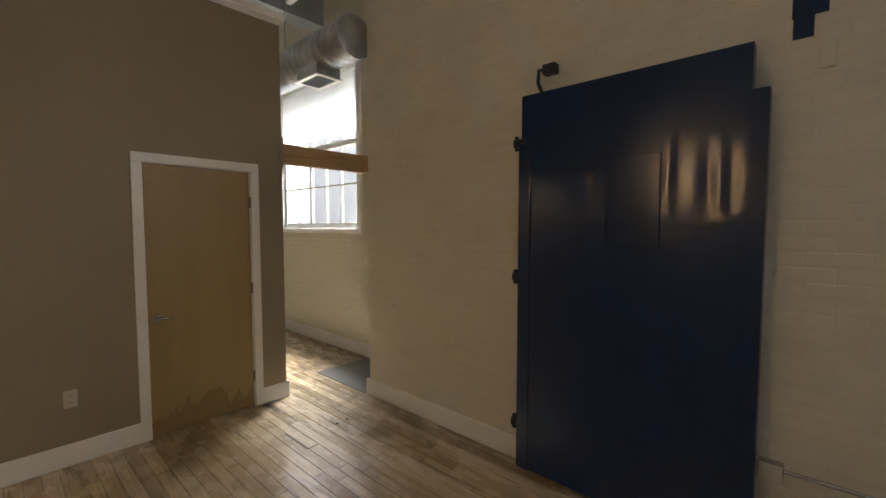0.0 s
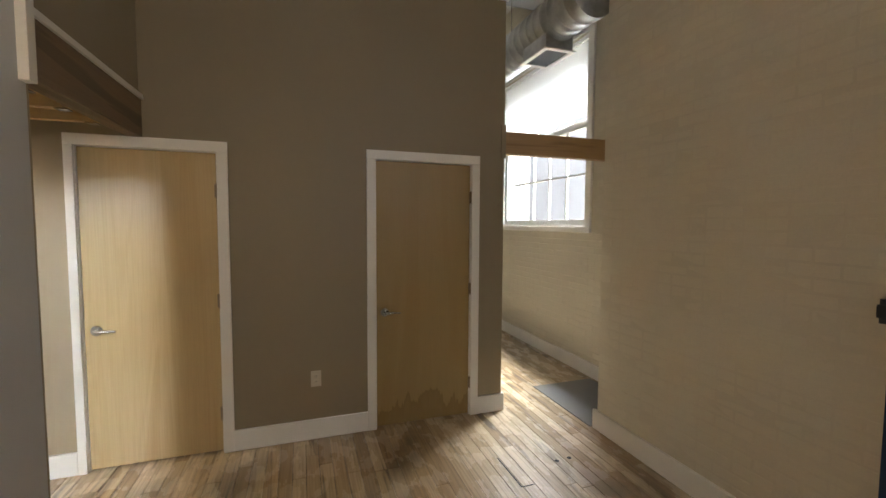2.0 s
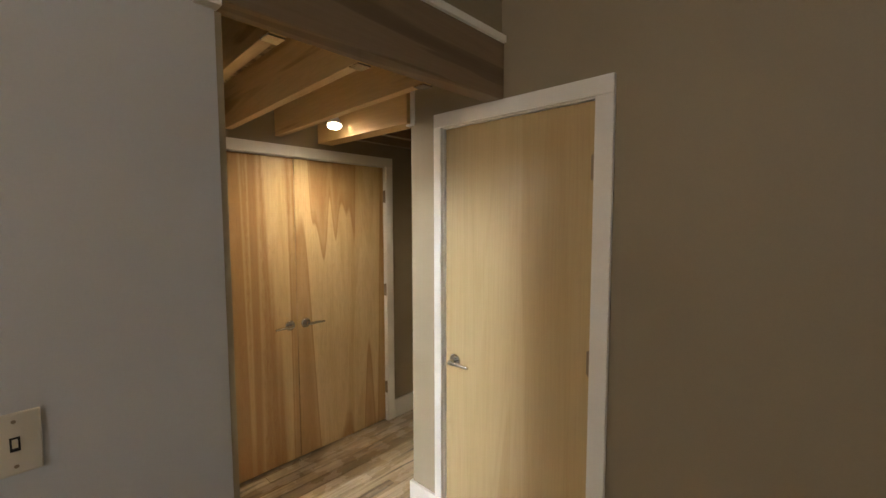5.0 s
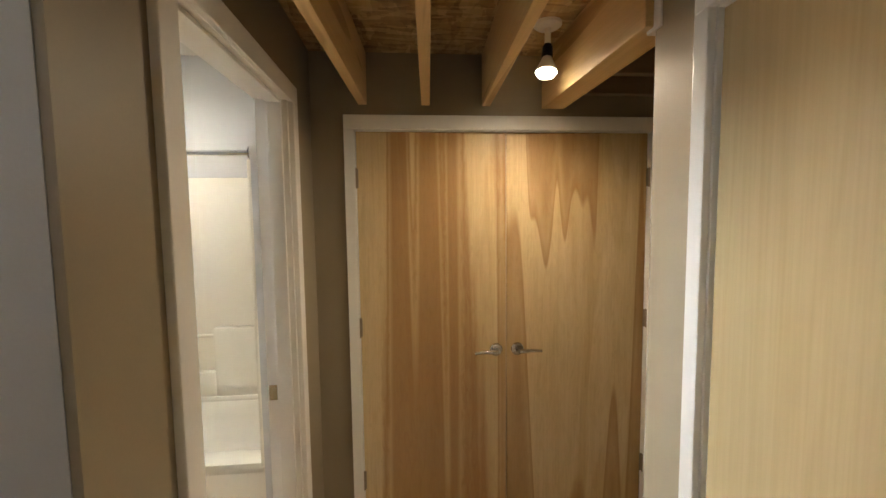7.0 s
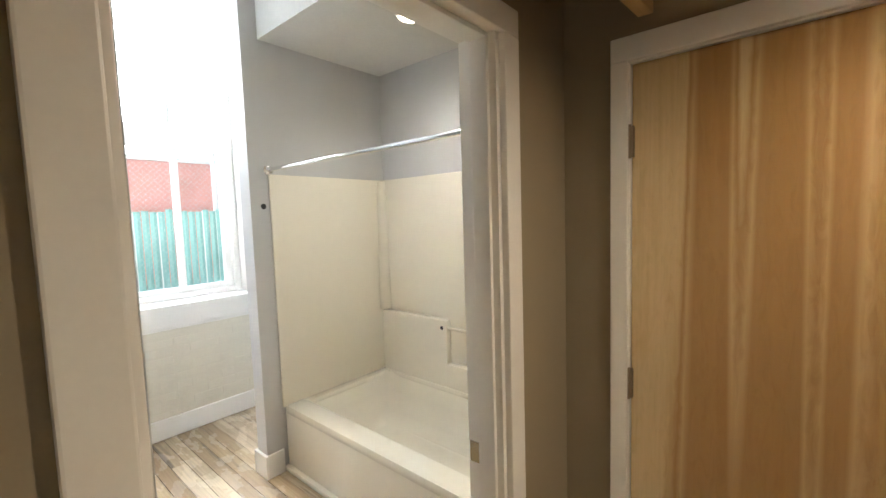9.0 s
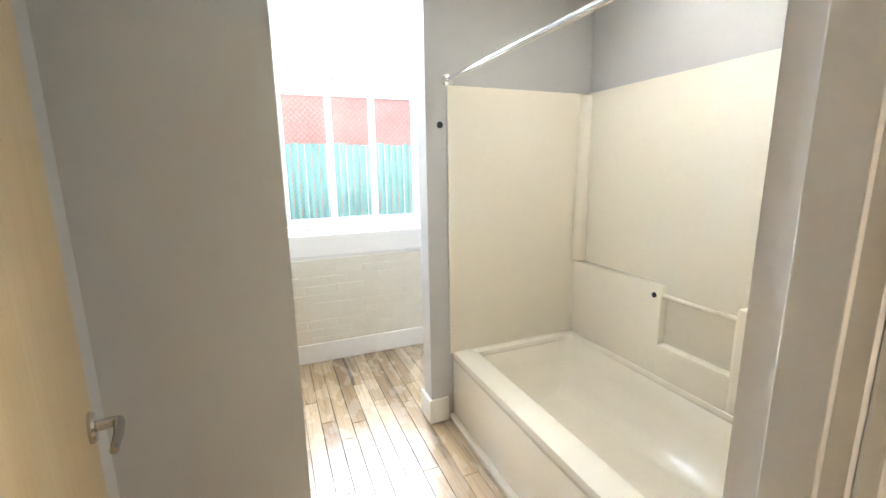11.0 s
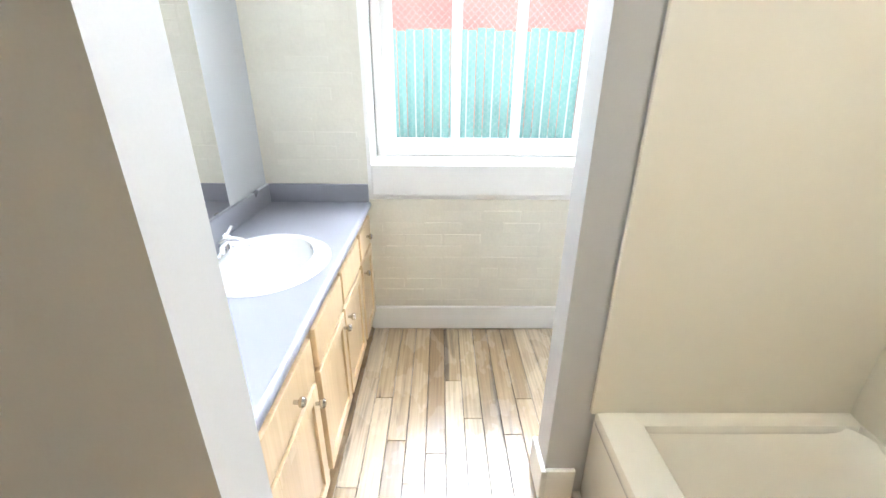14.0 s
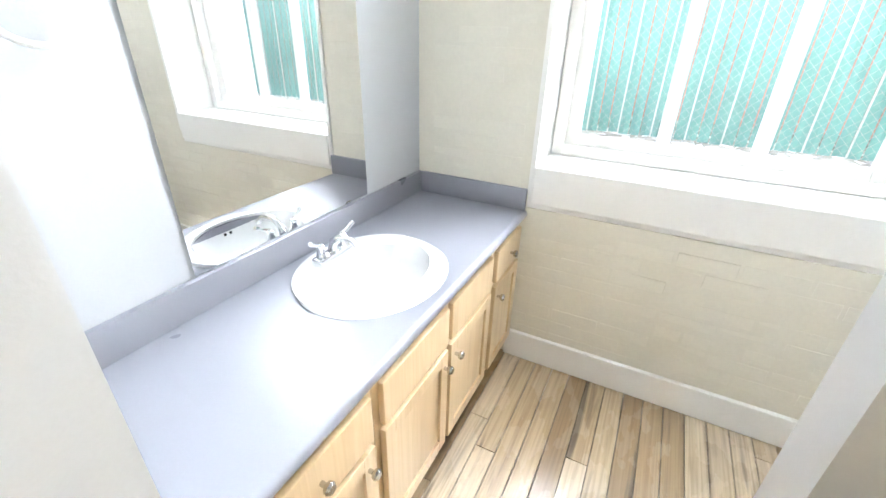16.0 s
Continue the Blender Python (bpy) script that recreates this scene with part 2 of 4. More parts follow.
def plank_material(random_from):
    """Worn strip flooring: each strip its own tone, long grain, dark old stains and scuffed gloss."""
    m, nt, b = nodes_of("worn_strip_floor_" + random_from)
    if random_from == "object":
        rnd = add(nt, "ShaderNodeObjectInfo").outputs["Random"]
    else:
        rnd = add(nt, "ShaderNodeNewGeometry").outputs["Random Per Island"]
    geo = add(nt, "ShaderNodeNewGeometry")
    pos = geo.outputs["Position"]
    sc = add(nt, "ShaderNodeVectorMath")
    sc.operation = 'SCALE'
    sc.inputs[3].default_value = 23.0
    vec = add(nt, "ShaderNodeCombineXYZ")
    for i in range(3):
        nt.links.new(rnd, vec.inputs[i])
    nt.links.new(vec.outputs[0], sc.inputs[0])
    va = add(nt, "ShaderNodeVectorMath")
    va.operation = 'ADD'
    nt.links.new(pos, va.inputs[0]), nt.links.new(sc.outputs[0], va.inputs[1])

    def noise_at(src, scale, detail=4.0, dist=0.0):
        mp = add(nt, "ShaderNodeMapping", Scale=scale)
        nt.links.new(src, mp.inputs[0])
        n = add(nt, "ShaderNodeTexNoise", Scale=1.0, Detail=detail, Distortion=dist)
        nt.links.new(mp.outputs[0], n.inputs[0])
        return n.outputs[0]
    tone = ramp(nt, rnd, [(0.0, (0.31, 0.215, 0.115)), (0.3, (0.45, 0.335, 0.195)), (0.7, (0.55, 0.435, 0.28)), (1.0, (0.64, 0.53, 0.38))])
    grain = noise_at(va.outputs[0], (2.2, 90, 90))
    c = mixc(nt, 0.75, tone, ramp(nt, grain, [(0.3, (0.6, 0.55, 0.5)), (0.6, (1, 1, 1))]), 'MULTIPLY')
    streak = noise_at(va.outputs[0], (1.3, 16, 16), 5.0, 0.8)
    c = mixc(nt, ramp(nt, streak, [(0.57, (0, 0, 0)), (0.70, (0.8, 0.8, 0.8))]), c, (0.055, 0.035, 0.025))
    stain = noise_at(pos, (0.9, 1.4, 1), 6.0, 0.4)
    c = mixc(nt, ramp(nt, stain, [(0.56, (0, 0, 0)), (0.70, (0.7, 0.7, 0.7))]), c, (0.05, 0.036, 0.028))
    nt.links.new(c, b.inputs["Base Color"])
    wear = noise_at(pos, (5, 9, 5), 5.0)
    nt.links.new(ramp(nt, wear, [(0.35, (0.17,) * 3), (0.7, (0.38,) * 3)]), b.inputs["Roughness"])
    b.inputs["Coat Weight"].default_value = 0.9
    b.inputs["Coat Roughness"].default_value = 0.32
    b.inputs["Coat IOR"].default_value = 1.6
    bump(nt, grain, 0.15, 0.002, b)
    return m


PLANK = plank_material("object")
PLANKJ = plank_material("island")


def stained_door_material():
    """Birch veneer with water stains that have crept up from the foot of the door."""
    m = BIRCH.copy()
    m.name = "water_stained_birch"
    nt = m.node_tree
    b = nt.nodes["Principled BSDF"]
    src = b.inputs["Base Color"].links[0].from_socket
    tc = add(nt, "ShaderNodeTexCoord")
    sep = add(nt, "ShaderNodeSeparateXYZ")
    nt.links.new(tc.outputs["Object"], sep.inputs[0])
    mp = add(nt, "ShaderNodeMapping", Scale=(4.2, 4.2, 0.7))
    nt.links.new(tc.outputs["Object"], mp.inputs[0])
    n = add(nt, "ShaderNodeTexNoise", Scale=1.0, Detail=5.0, Roughness=0.7)
    nt.links.new(mp.outputs[0], n.inputs[0])
    edge = add(nt, "ShaderNodeMath")
    edge.operation = 'MULTIPLY_ADD'
    edge.inputs[1].default_value = 0.75
    edge.inputs[2].default_value = -0.20
    nt.links.new(n.outputs[0], edge.inputs[0])
    less = add(nt, "ShaderNodeMath")
    less.operation = 'SUBTRACT'
    nt.links.new(edge.outputs[0], less.inputs[0]), nt.links.new(sep.outputs[2], less.inputs[1])
    f = ramp(nt, less.outputs[0], [(0.0, (0, 0, 0)), (0.02, (0.8, 0.8, 0.8)), (0.12, (0.55, 0.55, 0.55))])
    c = mixc(nt, f, src, (0.07, 0.04, 0.022))
    c2 = mixc(nt, 0.72, c, (0.29, 0.195, 0.065))
    nt.links.new(c2, b.inputs["Base Color"])
    b.inputs["Coat Weight"].default_value = 0.05
    b.inputs["Roughness"].default_value = 0.45
    return m


STAINED = stained_door_material()


def figured_veneer(name, tongues):
    """Pale veneer with brown heartwood: feathered upright streaks, or tongues that rise from the foot and hang from the head."""
    m = BIRCHF.copy()
    m.name = name
    nt = m.node_tree
    b = nt.nodes["Principled BSDF"]
    src = b.inputs["Base Color"].links[0].from_socket
    tc = add(nt, "ShaderNodeTexCoord")
    sep = add(nt, "ShaderNodeSeparateXYZ")
    nt.links.new(tc.outputs["Object"], sep.inputs[0])

    def noise_at(scale, detail, dist, shift=(0, 0, 0)):
        mp = add(nt, "ShaderNodeMapping", Scale=scale, Location=shift)
        nt.links.new(tc.outputs["Object"], mp.inputs[0])
        n = add(nt, "ShaderNodeTexNoise", Scale=1.0, Detail=detail, Roughness=0.6, Distortion=dist)
        nt.links.new(mp.outputs[0], n.inputs[0])
        return n.outputs[0]

    def math_node(op, x, y, z=None):
        n = add(nt, "ShaderNodeMath")
        n.operation = op
        for sock, v in zip(n.inputs, (x, y, z)):
            if isinstance(v, (int, float)):
                sock.default_value = v
            elif v is not None:
                nt.links.new(v, sock)
        return n.outputs[0]
    feather = noise_at((42, 42, 9), 3.0, 1.2)
    if tongues:
        base = noise_at((7.5, 7.5, 0.12), 0.0, 0.0, (1.7, 0, 0))
        low = math_node('MULTIPLY_ADD', sep.outputs[2], -0.15, math_node('MULTIPLY_ADD', feather, 0.015, base))
        high = math_node('MULTIPLY_ADD', sep.outputs[2], 0.34, math_node('ADD', noise_at((8, 8, 0.3), 1.0, 0.2, (4.4, 0, 2)), -0.68))
        field = math_node('MAXIMUM', low, math_node('ADD', high, -0.02))
        stops = [(0.425, (0, 0, 0)), (0.44, (0.75, 0.75, 0.75)), (0.49, (0.45, 0.45, 0.45)), (0.57, (0.7, 0.7, 0.7))]
    else:
        streak = math_node('MULTIPLY_ADD', feather, 0.045, noise_at((10, 10, 0.16), 0.5, 0.1, (2.3, 0, 0.5)))
        field = math_node('MULTIPLY_ADD', sep.outputs[2], -0.035, streak)
        stops = [(0.475, (0, 0, 0)), (0.505, (0.8, 0.8, 0.8)), (0.55, (0.35, 0.35, 0.35)), (0.6, (0.8, 0.8, 0.8))]
    c = mixc(nt, ramp(nt, field, stops), src, (0.34, 0.175, 0.055))
    # slow drift between honey and straw, and faint ray flecks
    drift = noise_at((3.0, 3.0, 0.4), 2.0, 0.3, (9, 0, 3))
    c = mixc(nt, 0.6, c, ramp(nt, drift, [(0.35, (0.86, 0.80, 0.70)), (0.65, (1, 1, 1))]), 'MULTIPLY')
    c = mixc(nt, 0.5, c, ramp(nt, feather, [(0.35, (0.86, 0.83, 0.78)), (0.55, (1, 1, 1))]), 'MULTIPLY')
    nt.links.new(c, b.inputs["Base Color"])
    return m


STREAKED = figured_veneer("streaked_birch_veneer", False)
TONGUED = figured_veneer("tongued_birch_veneer", True)


# ---- small mesh kit ----
def box(bm, x0, y0, z0, x1, y1, z1, bevel=0.0):
    """Adds a box between two corners, with rounded edges if asked."""
    r = bmesh.ops.create_cube(bm, size=1)
    vs = r["verts"]
    cx, cy, cz = (x0 + x1) / 2, (y0 + y1) / 2, (z0 + z1) / 2
    for v in vs:
        v.co = Vector((cx + v.co.x * abs(x1 - x0), cy + v.co.y * abs(y1 - y0), cz + v.co.z * abs(z1 - z0)))
    if bevel:
        es = list({e for v in vs for e in v.link_edges})
        bmesh.ops.bevel(bm, geom=es, offset=bevel, segments=2, affect='EDGES', profile=0.6)
    return bm


def boxes(*rows, bevel=0.0):
    bm = bmesh.new()
    for r in rows:
        box(bm, *r, bevel=bevel)
    return bm


def tube(bm, pts, r, seg=10, cap=True, radii=None):
    """A round bar swept along points."""
    pts = [Vector(p) for p in pts]
    rings = []
    for i, p in enumerate(pts):
        d = (pts[min(i + 1, len(pts) - 1)] - pts[max(i - 1, 0)]).normalized()
        a = d.orthogonal().normalized() if i == 0 else (rings[-1][1] - d * rings[-1][1].dot(d)).normalized()
        b = d.cross(a)
        rr = radii[i] if radii else r
        rings.append(([bm.verts.new(p + (a * math.cos(t) + b * math.sin(t)) * rr) for t in [2 * math.pi * k / seg for k in range(seg)]], a))
    for (r0, _), (r1, _) in zip(rings, rings[1:]):
        for k in range(seg):
            bm.faces.new((r0[k], r0[(k + 1) % seg], r1[(k + 1) % seg], r1[k]))
    if cap:
        bm.faces.new(rings[0][0][::-1]), bm.faces.new(rings[-1][0])
    return bm


def lathe(bm, centre, axis, profile, seg=20):
    """A turned shape: profile rows are (distance along the axis, radius)."""
    ax = Vector(axis).normalized()
    c = Vector(centre)
    return tube(bm, [c + ax * d for d, _ in profile], 0, seg, True, [max(r, 1e-4) for _, r in profile])


def place(bm, origin, u, v):
    """Turns local (u along a wall, v out of it, z up) into the world."""
    m = Matrix(((u[0], v[0], 0, origin[0]), (u[1], v[1], 0, origin[1]), (0, 0, 1, origin[2]), (0, 0, 0, 1)))
    bm.transform(m)
    return bm


def part(name, bm, material, parent=None, label="", smooth=False):
    """Links a bmesh as one mesh object under a thing or a part, at its place in the world."""
    bmesh.ops.recalc_face_normals(bm, faces=bm.faces)
    me = bpy.data.meshes.new(name)
    bm.to_mesh(me)
    bm.free()
    me.materials.append(material)
    if smooth:
        for p in me.polygons:
            p.use_smooth = True
        me.set_sharp_from_angle(angle=radians(40))
    ob = new(name, me)
    if parent is not None:
        ob.parent = parent
        ob.matrix_parent_inverse = world_of(parent).inverted()
    if label:
        ob["label"] = label
    return ob


def world_of(ob):
    m = ob.matrix_basis.copy()
    while ob.parent is not None:
        m = ob.parent.matrix_basis @ ob.matrix_parent_inverse @ m
        ob = ob.parent
    return m


def thing(name, at, label, category, group="", kind=""):
    ob = new(name)
    ob.empty_display_size = 0.1
    ob.matrix_basis = Matrix.Translation(at)
    return tagged(ob, label, category, group, kind)


def setting(name, bm, material, label, category):
    return tagged(part(name, bm, material), label, category, "", "structure")

# ---- the large structure ----
DWX, DWS, DWN, DWT = -3.09, -0.95, 2.17, 3.43      # partition with two doors
HX, HXI = -1.96, -1.845                              # hall wall with the bathroom door
SWY = -0.378                                        # wall with the light switch
CLY = -1.835                                        # closet wall
BRY, BRX = 2.737, -2.568                            # brick wall and its corner
FWY = 3.42                                          # window wall of the far room
BNY, BWX = -0.392, 0.987                            # bathroom back wall and brick window wall
CEILZ = 4.6
W0, W1, WZ0, WZ1 = -2.16, -0.945, 0.985, 3.6          # bathroom window opening
V0, V1, VZ0, VZ1 = -5.58, -3.64, 1.56, 3.58         # far window opening

floor = setting("floor", boxes((-9, -3.2, -0.25, 5.2, 3.9, -0.022)), DARK, "worn strip wood floor with dark stains", "floor")
setting("wall_doors", boxes((DWX - 0.12, DWS, -0.02, DWX, -0.735, DWT), (DWX - 0.12, -0.735, 2.07, DWX, 0.065, DWT),
                            (DWX - 0.12, 0.065, -0.02, DWX, 1.09, DWT), (DWX - 0.12, 1.09, 2.08, DWX, 1.895, DWT),
                            (DWX - 0.12, 1.895, -0.02, DWX, DWN, DWT)), WALL, "taupe painted partition wall with two doors", "wall")
setting("wall_closet_side", boxes((-5.6, DWS, -0.02, DWX - 0.12, DWS + 0.12, 3.6)), WALL, "taupe painted side wall of the hall", "wall")
# greyer and lighter than the taupe walls: cool daylight put into the colour
setting("wall_switch", boxes((-1.945, SWY - 0.11, -0.02, -1.1, SWY, CEILZ)), GREY, "wall with a light switch, cool daylight put into its grey", "wall")
setting("wall_end", boxes((HX, SWY - 0.11, -0.02, -1.9455, SWY - 0.001, 2.098)), WALL, "taupe painted end of the switch wall", "wall")
setting("wall_above_beam", boxes((DWX, -0.45, 2.386, -1.947, -0.375, CEILZ)), WALL, "painted wall above the hall beam", "wall")
setting("wall_vanity_back", boxes((-1.1, BNY, -0.02, 5.2, BNY + 0.12, CEILZ)), GREY, "grey painted wall behind the vanity", "wall")
setting("wall_hall", boxes((HX, -0.645, -0.02, HXI, SWY - 0.11, 3.8), (HX, -1.465, 2.053, HXI, -0.645, 3.8), (HX, CLY, -0.02, HXI, -1.465, 3.8)),
        WALL, "taupe painted hall wall with the bathroom doorway", "wall")
setting("wall_closet", boxes((-2.14, CLY - 0.12, -0.02, HXI, CLY, 2.6), (-3.635, CLY - 0.12, 2.03, -2.14, CLY, 2.6), (-4.14, CLY - 0.12, -0.02, -3.635, CLY, 2.6),
                             (-4.92, CLY - 0.12, 2.03, -4.14, CLY, 2.6), (-5.6, CLY - 0.12, -0.02, -4.92, CLY, 2.6)), WALL, "taupe painted wall with closet doors", "wall")
setting("wall_hall_end", boxes((-5.72, CLY - 0.12, -0.02, -5.6, DWS + 0.12, 2.6)), WALL, "taupe painted wall at the end of the hall", "wall")
setting("closet_back", boxes((-5.6, CLY - 0.75, -0.02, HXI, CLY - 0.65, 2.6)), DARK, "dark back of the closets", "wall")
setting("wall_tub_back", boxes((HXI, -2.83, -0.02, BWX, -2.706, 3.8)), BATHWALL, "pale painted wall behind the bathtub", "wall")
setting("wall_tub_end", boxes((HXI + 0.002, -2.706, -0.02, -1.7005, -1.78, 3.8)), BATHWALL, "pale painted wall at the foot of the bathtub", "wall")
setting("wall_stub", boxes((-0.10, -2.706, -0.02, 0.02, -1.672, 3.8)), BATHWALL, "pale painted stub wall beside the bathtub", "wall")
setting("wall_partition", boxes((-0.695, -0.96, -0.02, -0.559, BNY, 3.8)), BATHWALL, "grey painted partition beside the vanity", "wall")
setting("wall_hall_south", boxes((HX, -2.95, -0.02, HXI, CLY - 0.12, 3.8)), BATHWALL, "plain closing wall", "wall")
setting("soffit", boxes((-1.70, -2.706, 2.645, -0.10, -1.775, 3.8)), CEIL, "cream painted soffit over the bathtub", "soffit")
setting("ceiling_bath", boxes((HXI, -2.95, 3.8, 1.62, BNY + 0.12, 3.9)), CEIL, "pale painted bathroom ceiling", "ceiling")
setting("ceiling", boxes((-9, BNY, CEILZ, 5.2, 3.9, CEILZ + 0.1)), CEIL, "pale painted high ceiling", "ceiling")
setting("loft_ceiling", boxes((-5.72, -1.95, 2.36, HX, -0.46, 2.40)), OSB, "strand board underside of the loft floor", "ceiling")
setting("wall_east", boxes((5.2, BNY, -0.02, 5.3, 3.9, CEILZ)), WALL, "plain closing wall", "wall")
setting("wall_west", boxes((-9.1, DWS, -0.02, -9, 3.9, CEILZ)), WALL, "plain closing wall", "wall")
setting("wall_far_south", boxes((-9, DWS, -0.02, -5.6, DWS + 0.12, CEILZ), (-5.6, DWS + 0.002, 3.6, -3.21, DWS + 0.118, CEILZ)), WALL, "plain closing wall", "wall")

brick_wall = setting("wall_brick", boxes((BRX + 0.004, BRY + 0.004, -0.02, 1.7, 3.9, CEILZ), (3.3, BRY + 0.004, -0.02, 5.2, 3.9, CEILZ), (1.7, BRY + 0.004, -0.02, 3.3, 3.9, 1.4), (1.7, BRY + 0.004, 3.5, 3.3, 3.9, CEILZ)), MORTAR, "cream painted brick wall with worn relief", "wall")
far_wall = setting("wall_far_brick", boxes((-9, FWY + 0.004, -0.02, BRX, FWY + 0.45, VZ0), (-9, FWY + 0.004, VZ1, BRX, FWY + 0.45, CEILZ),
                   (-9, FWY + 0.004, VZ0, V0, FWY + 0.45, VZ1), (V1, FWY + 0.004, VZ0, BRX, FWY + 0.45, VZ1)), MORTAR, "cream painted brick wall under a tall window", "wall")
bath_wall = setting("wall_bath_brick", boxes((BWX + 0.004, -2.95, -0.02, 1.62, BNY + 0.12, 0.80), (BWX + 0.004, -2.95, WZ1, 1.62, BNY + 0.12, 3.8),
                    (BWX + 0.004, -2.95, 0.80, 1.62, W0 - 0.085, WZ1), (BWX + 0.004, W0 - 0.085, 0.80, BWX + 0.05, W0 - 0.02, WZ1), (BWX + 0.004, W1 + 0.085, 0.80, 1.62, BNY + 0.12, WZ1), (BWX + 0.004, W1 + 0.02, 0.80, BWX + 0.05, W1 + 0.085, WZ1)), MORTARB, "white painted brick wall with a deep window", "wall")
setting("wall_cap", boxes((DWX - 0.16, DWS, DWT, DWX + 0.04, DWN + 0.04, DWT + 0.05), (DWX + 0.0, DWS, DWT - 0.05, DWX + 0.02, DWN + 0.02, DWT), bevel=0.008), WHITE, "white painted cap on the partition wall", "trim")


def baseboard(rows, name="baseboard", material=WHITE):
    """White baseboards with an eased top edge: rows of (x0, y0, x1, y1)."""
    for x0, y0, x1, y1 in rows:
        setting(name, boxes((x0, y0, 0.002, x1, y1, 0.15), bevel=0.005), material, "white painted wooden baseboard", "baseboard")


baseboard([(DWX, DWS - 0.015, DWX + 0.018, -0.769), (DWX, 0.113, DWX + 0.018, 1.04), (DWX, 1.945, DWX + 0.018, DWN + 0.02), (DWX - 0.12, DWN, DWX - 0.002, DWN + 0.02),
           (DWX - 0.6, DWS - 0.018, DWX, DWS), (BRX - 0.02, BRY - 0.025, -0.78, BRY + 0.002), (-8, FWY - 0.025, BRX, FWY + 0.002), (-1.945, SWY, -1.1, SWY + 0.018),
           (HX - 0.018, CLY, HX, -1.527), (-2.08, CLY, HX - 0.02, CLY + 0.018), (-4.08, CLY, -3.69, CLY + 0.018),
           (BWX - 0.018, -2.70, BWX + 0.004, -0.9), (-0.118, -1.672, 0.038, -1.654), (-0.116, -1.776, -0.10, -1.672), (0.02, -2.70, 0.038, -1.672),
           (-0.71, -0.978, -0.545, -0.962), (-0.713, -0.96, -0.697, BNY)])


def door_handle(parent, origin, u, v, side, rose_u, z, plate="brushed steel lever handle"):
    """Round rose, neck and a slightly curved lever that points to side."""
    h = part("door_handle", place(lathe(bmesh.new(), (rose_u, 0, z), (0, 1, 0), [(0, 0.033), (0.006, 0.033), (0.011, 0.028), (0.012, 0.012), (0.045, 0.011)], 18), origin, u, v), STEEL, parent, plate, True)
    bm = tube(bmesh.new(), [(rose_u, 0.047, z), (rose_u + side * 0.02, 0.05, z), (rose_u + side * 0.06, 0.05, z + 0.002), (rose_u + side * 0.115, 0.044, z - 0.003)], 0.009, 10, True, [0.011, 0.0105, 0.009, 0.0075])
    part("lever", place(bm, origin, u, v), STEEL, h, "", True)


def hinges(parent, origin, u, v, at, zs):
    for z in zs:
        bm = boxes((at - 0.012, -0.004, z - 0.045, at + 0.012, 0.006, z + 0.045), bevel=0.002)
        tube(bm, [(at, 0.008, z - 0.048), (at, 0.008, z + 0.048)], 0.006, 8)
        part("hinge", place(bm, origin, u, v), BRONZE, parent, "dull metal hinge")


def casing(parent, origin, u, v, a, b, top, w=0.068, d=0.02, first=0.068):
    for name, r in (("casing", (a - first, 0.0, 0.002, a, d, top)), ("casing", (b, 0.0, 0.002, b + w, d, top)), ("casing", (a - first, 0.0, top, b + w, d, top + w))):
        part(name, place(boxes(r, bevel=0.004), origin, u, v), WHITE, parent, "white painted door casing")


def jambs(parent, origin, u, v, a, b, top, depth):
    for r in ((a - 0.018, -depth, 0.002, a, -0.001, top), (b, -depth, 0.002, b + 0.018, -0.001, top), (a - 0.018, -depth, top, b + 0.018, -0.001, top + 0.015)):
        part("jamb", place(boxes(r), origin, u, v), WHITE, parent)


def flush_door(name, origin, u, v, a, b, top, material, label, lever_at, side, hinge_at, first=0.068):
    """A closed flush door: slab, casing on three sides, jamb, lever handle and three hinges."""
    base = Vector(origin) + Vector((*u, 0)) * ((a + b) / 2)
    t = thing(name, base, label, "door", "", "structure")
    part("slab", place(boxes((a + 0.003, -0.055, 0.012, b - 0.003, -0.012, top - 0.003), bevel=0.002), origin, u, v), material, t)
    casing(t, origin, u, v, a - 0.004, b + 0.004, top + 0.004, first=first)
    jambs(t, origin, u, v, a, b, top, 0.11)
    o2 = Vector(origin) + Vector((*v, 0)) * -0.012
    door_handle(t, o2, u, v, side, lever_at, 0.905)
    hinges(t, origin, u, v, hinge_at, (0.28, 1.06, 1.80))
    return t


UE, VE = (0, 1), (1, 0)
flush_door("door_1", (DWX, 0, 0), UE, VE, -0.715, 0.045, 2.05, BIRCH, "closed birch veneer flush door with a steel lever", -0.65, 1, 0.045, 0.048)
flush_door("door_2", (DWX, 0, 0), UE, VE, 1.11, 1.875, 2.06, STAINED, "closed brown flush door with water stains at its foot", 1.175, 1, 1.875)
US, VS = (-1, 0), (0, 1)
flush_door("door_4", (0, CLY, 0), US, VS, 4.16, 4.90, 2.01, BIRCH, "closed birch veneer door further along the hall", 4.22, 1, 4.90)

closet = thing("door_3", (-2.9, CLY, 0), "pair of closed flame-figured birch closet doors", "closet door", "", "structure")
part("slab", place(boxes((2.163, -0.055, 0.012, 2.886, -0.012, 2.0), bevel=0.002), (0, CLY, 0), US, VS), STREAKED, closet)
part("slab", place(boxes((2.890, -0.055, 0.012, 3.615, -0.012, 2.0), bevel=0.002), (0, CLY, 0), US, VS), TONGUED, closet)
casing(closet, (0, CLY, 0), US, VS, 2.16, 3.618, 2.005, first=0.05)
jambs(closet, (0, CLY, 0), US, VS, 2.16, 3.618, 2.002, 0.11)
door_handle(closet, (0, CLY - 0.012, 0), US, VS, -1, 2.835, 0.92)
door_handle(closet, (0, CLY - 0.012, 0), US, VS, 1, 2.945, 0.92)
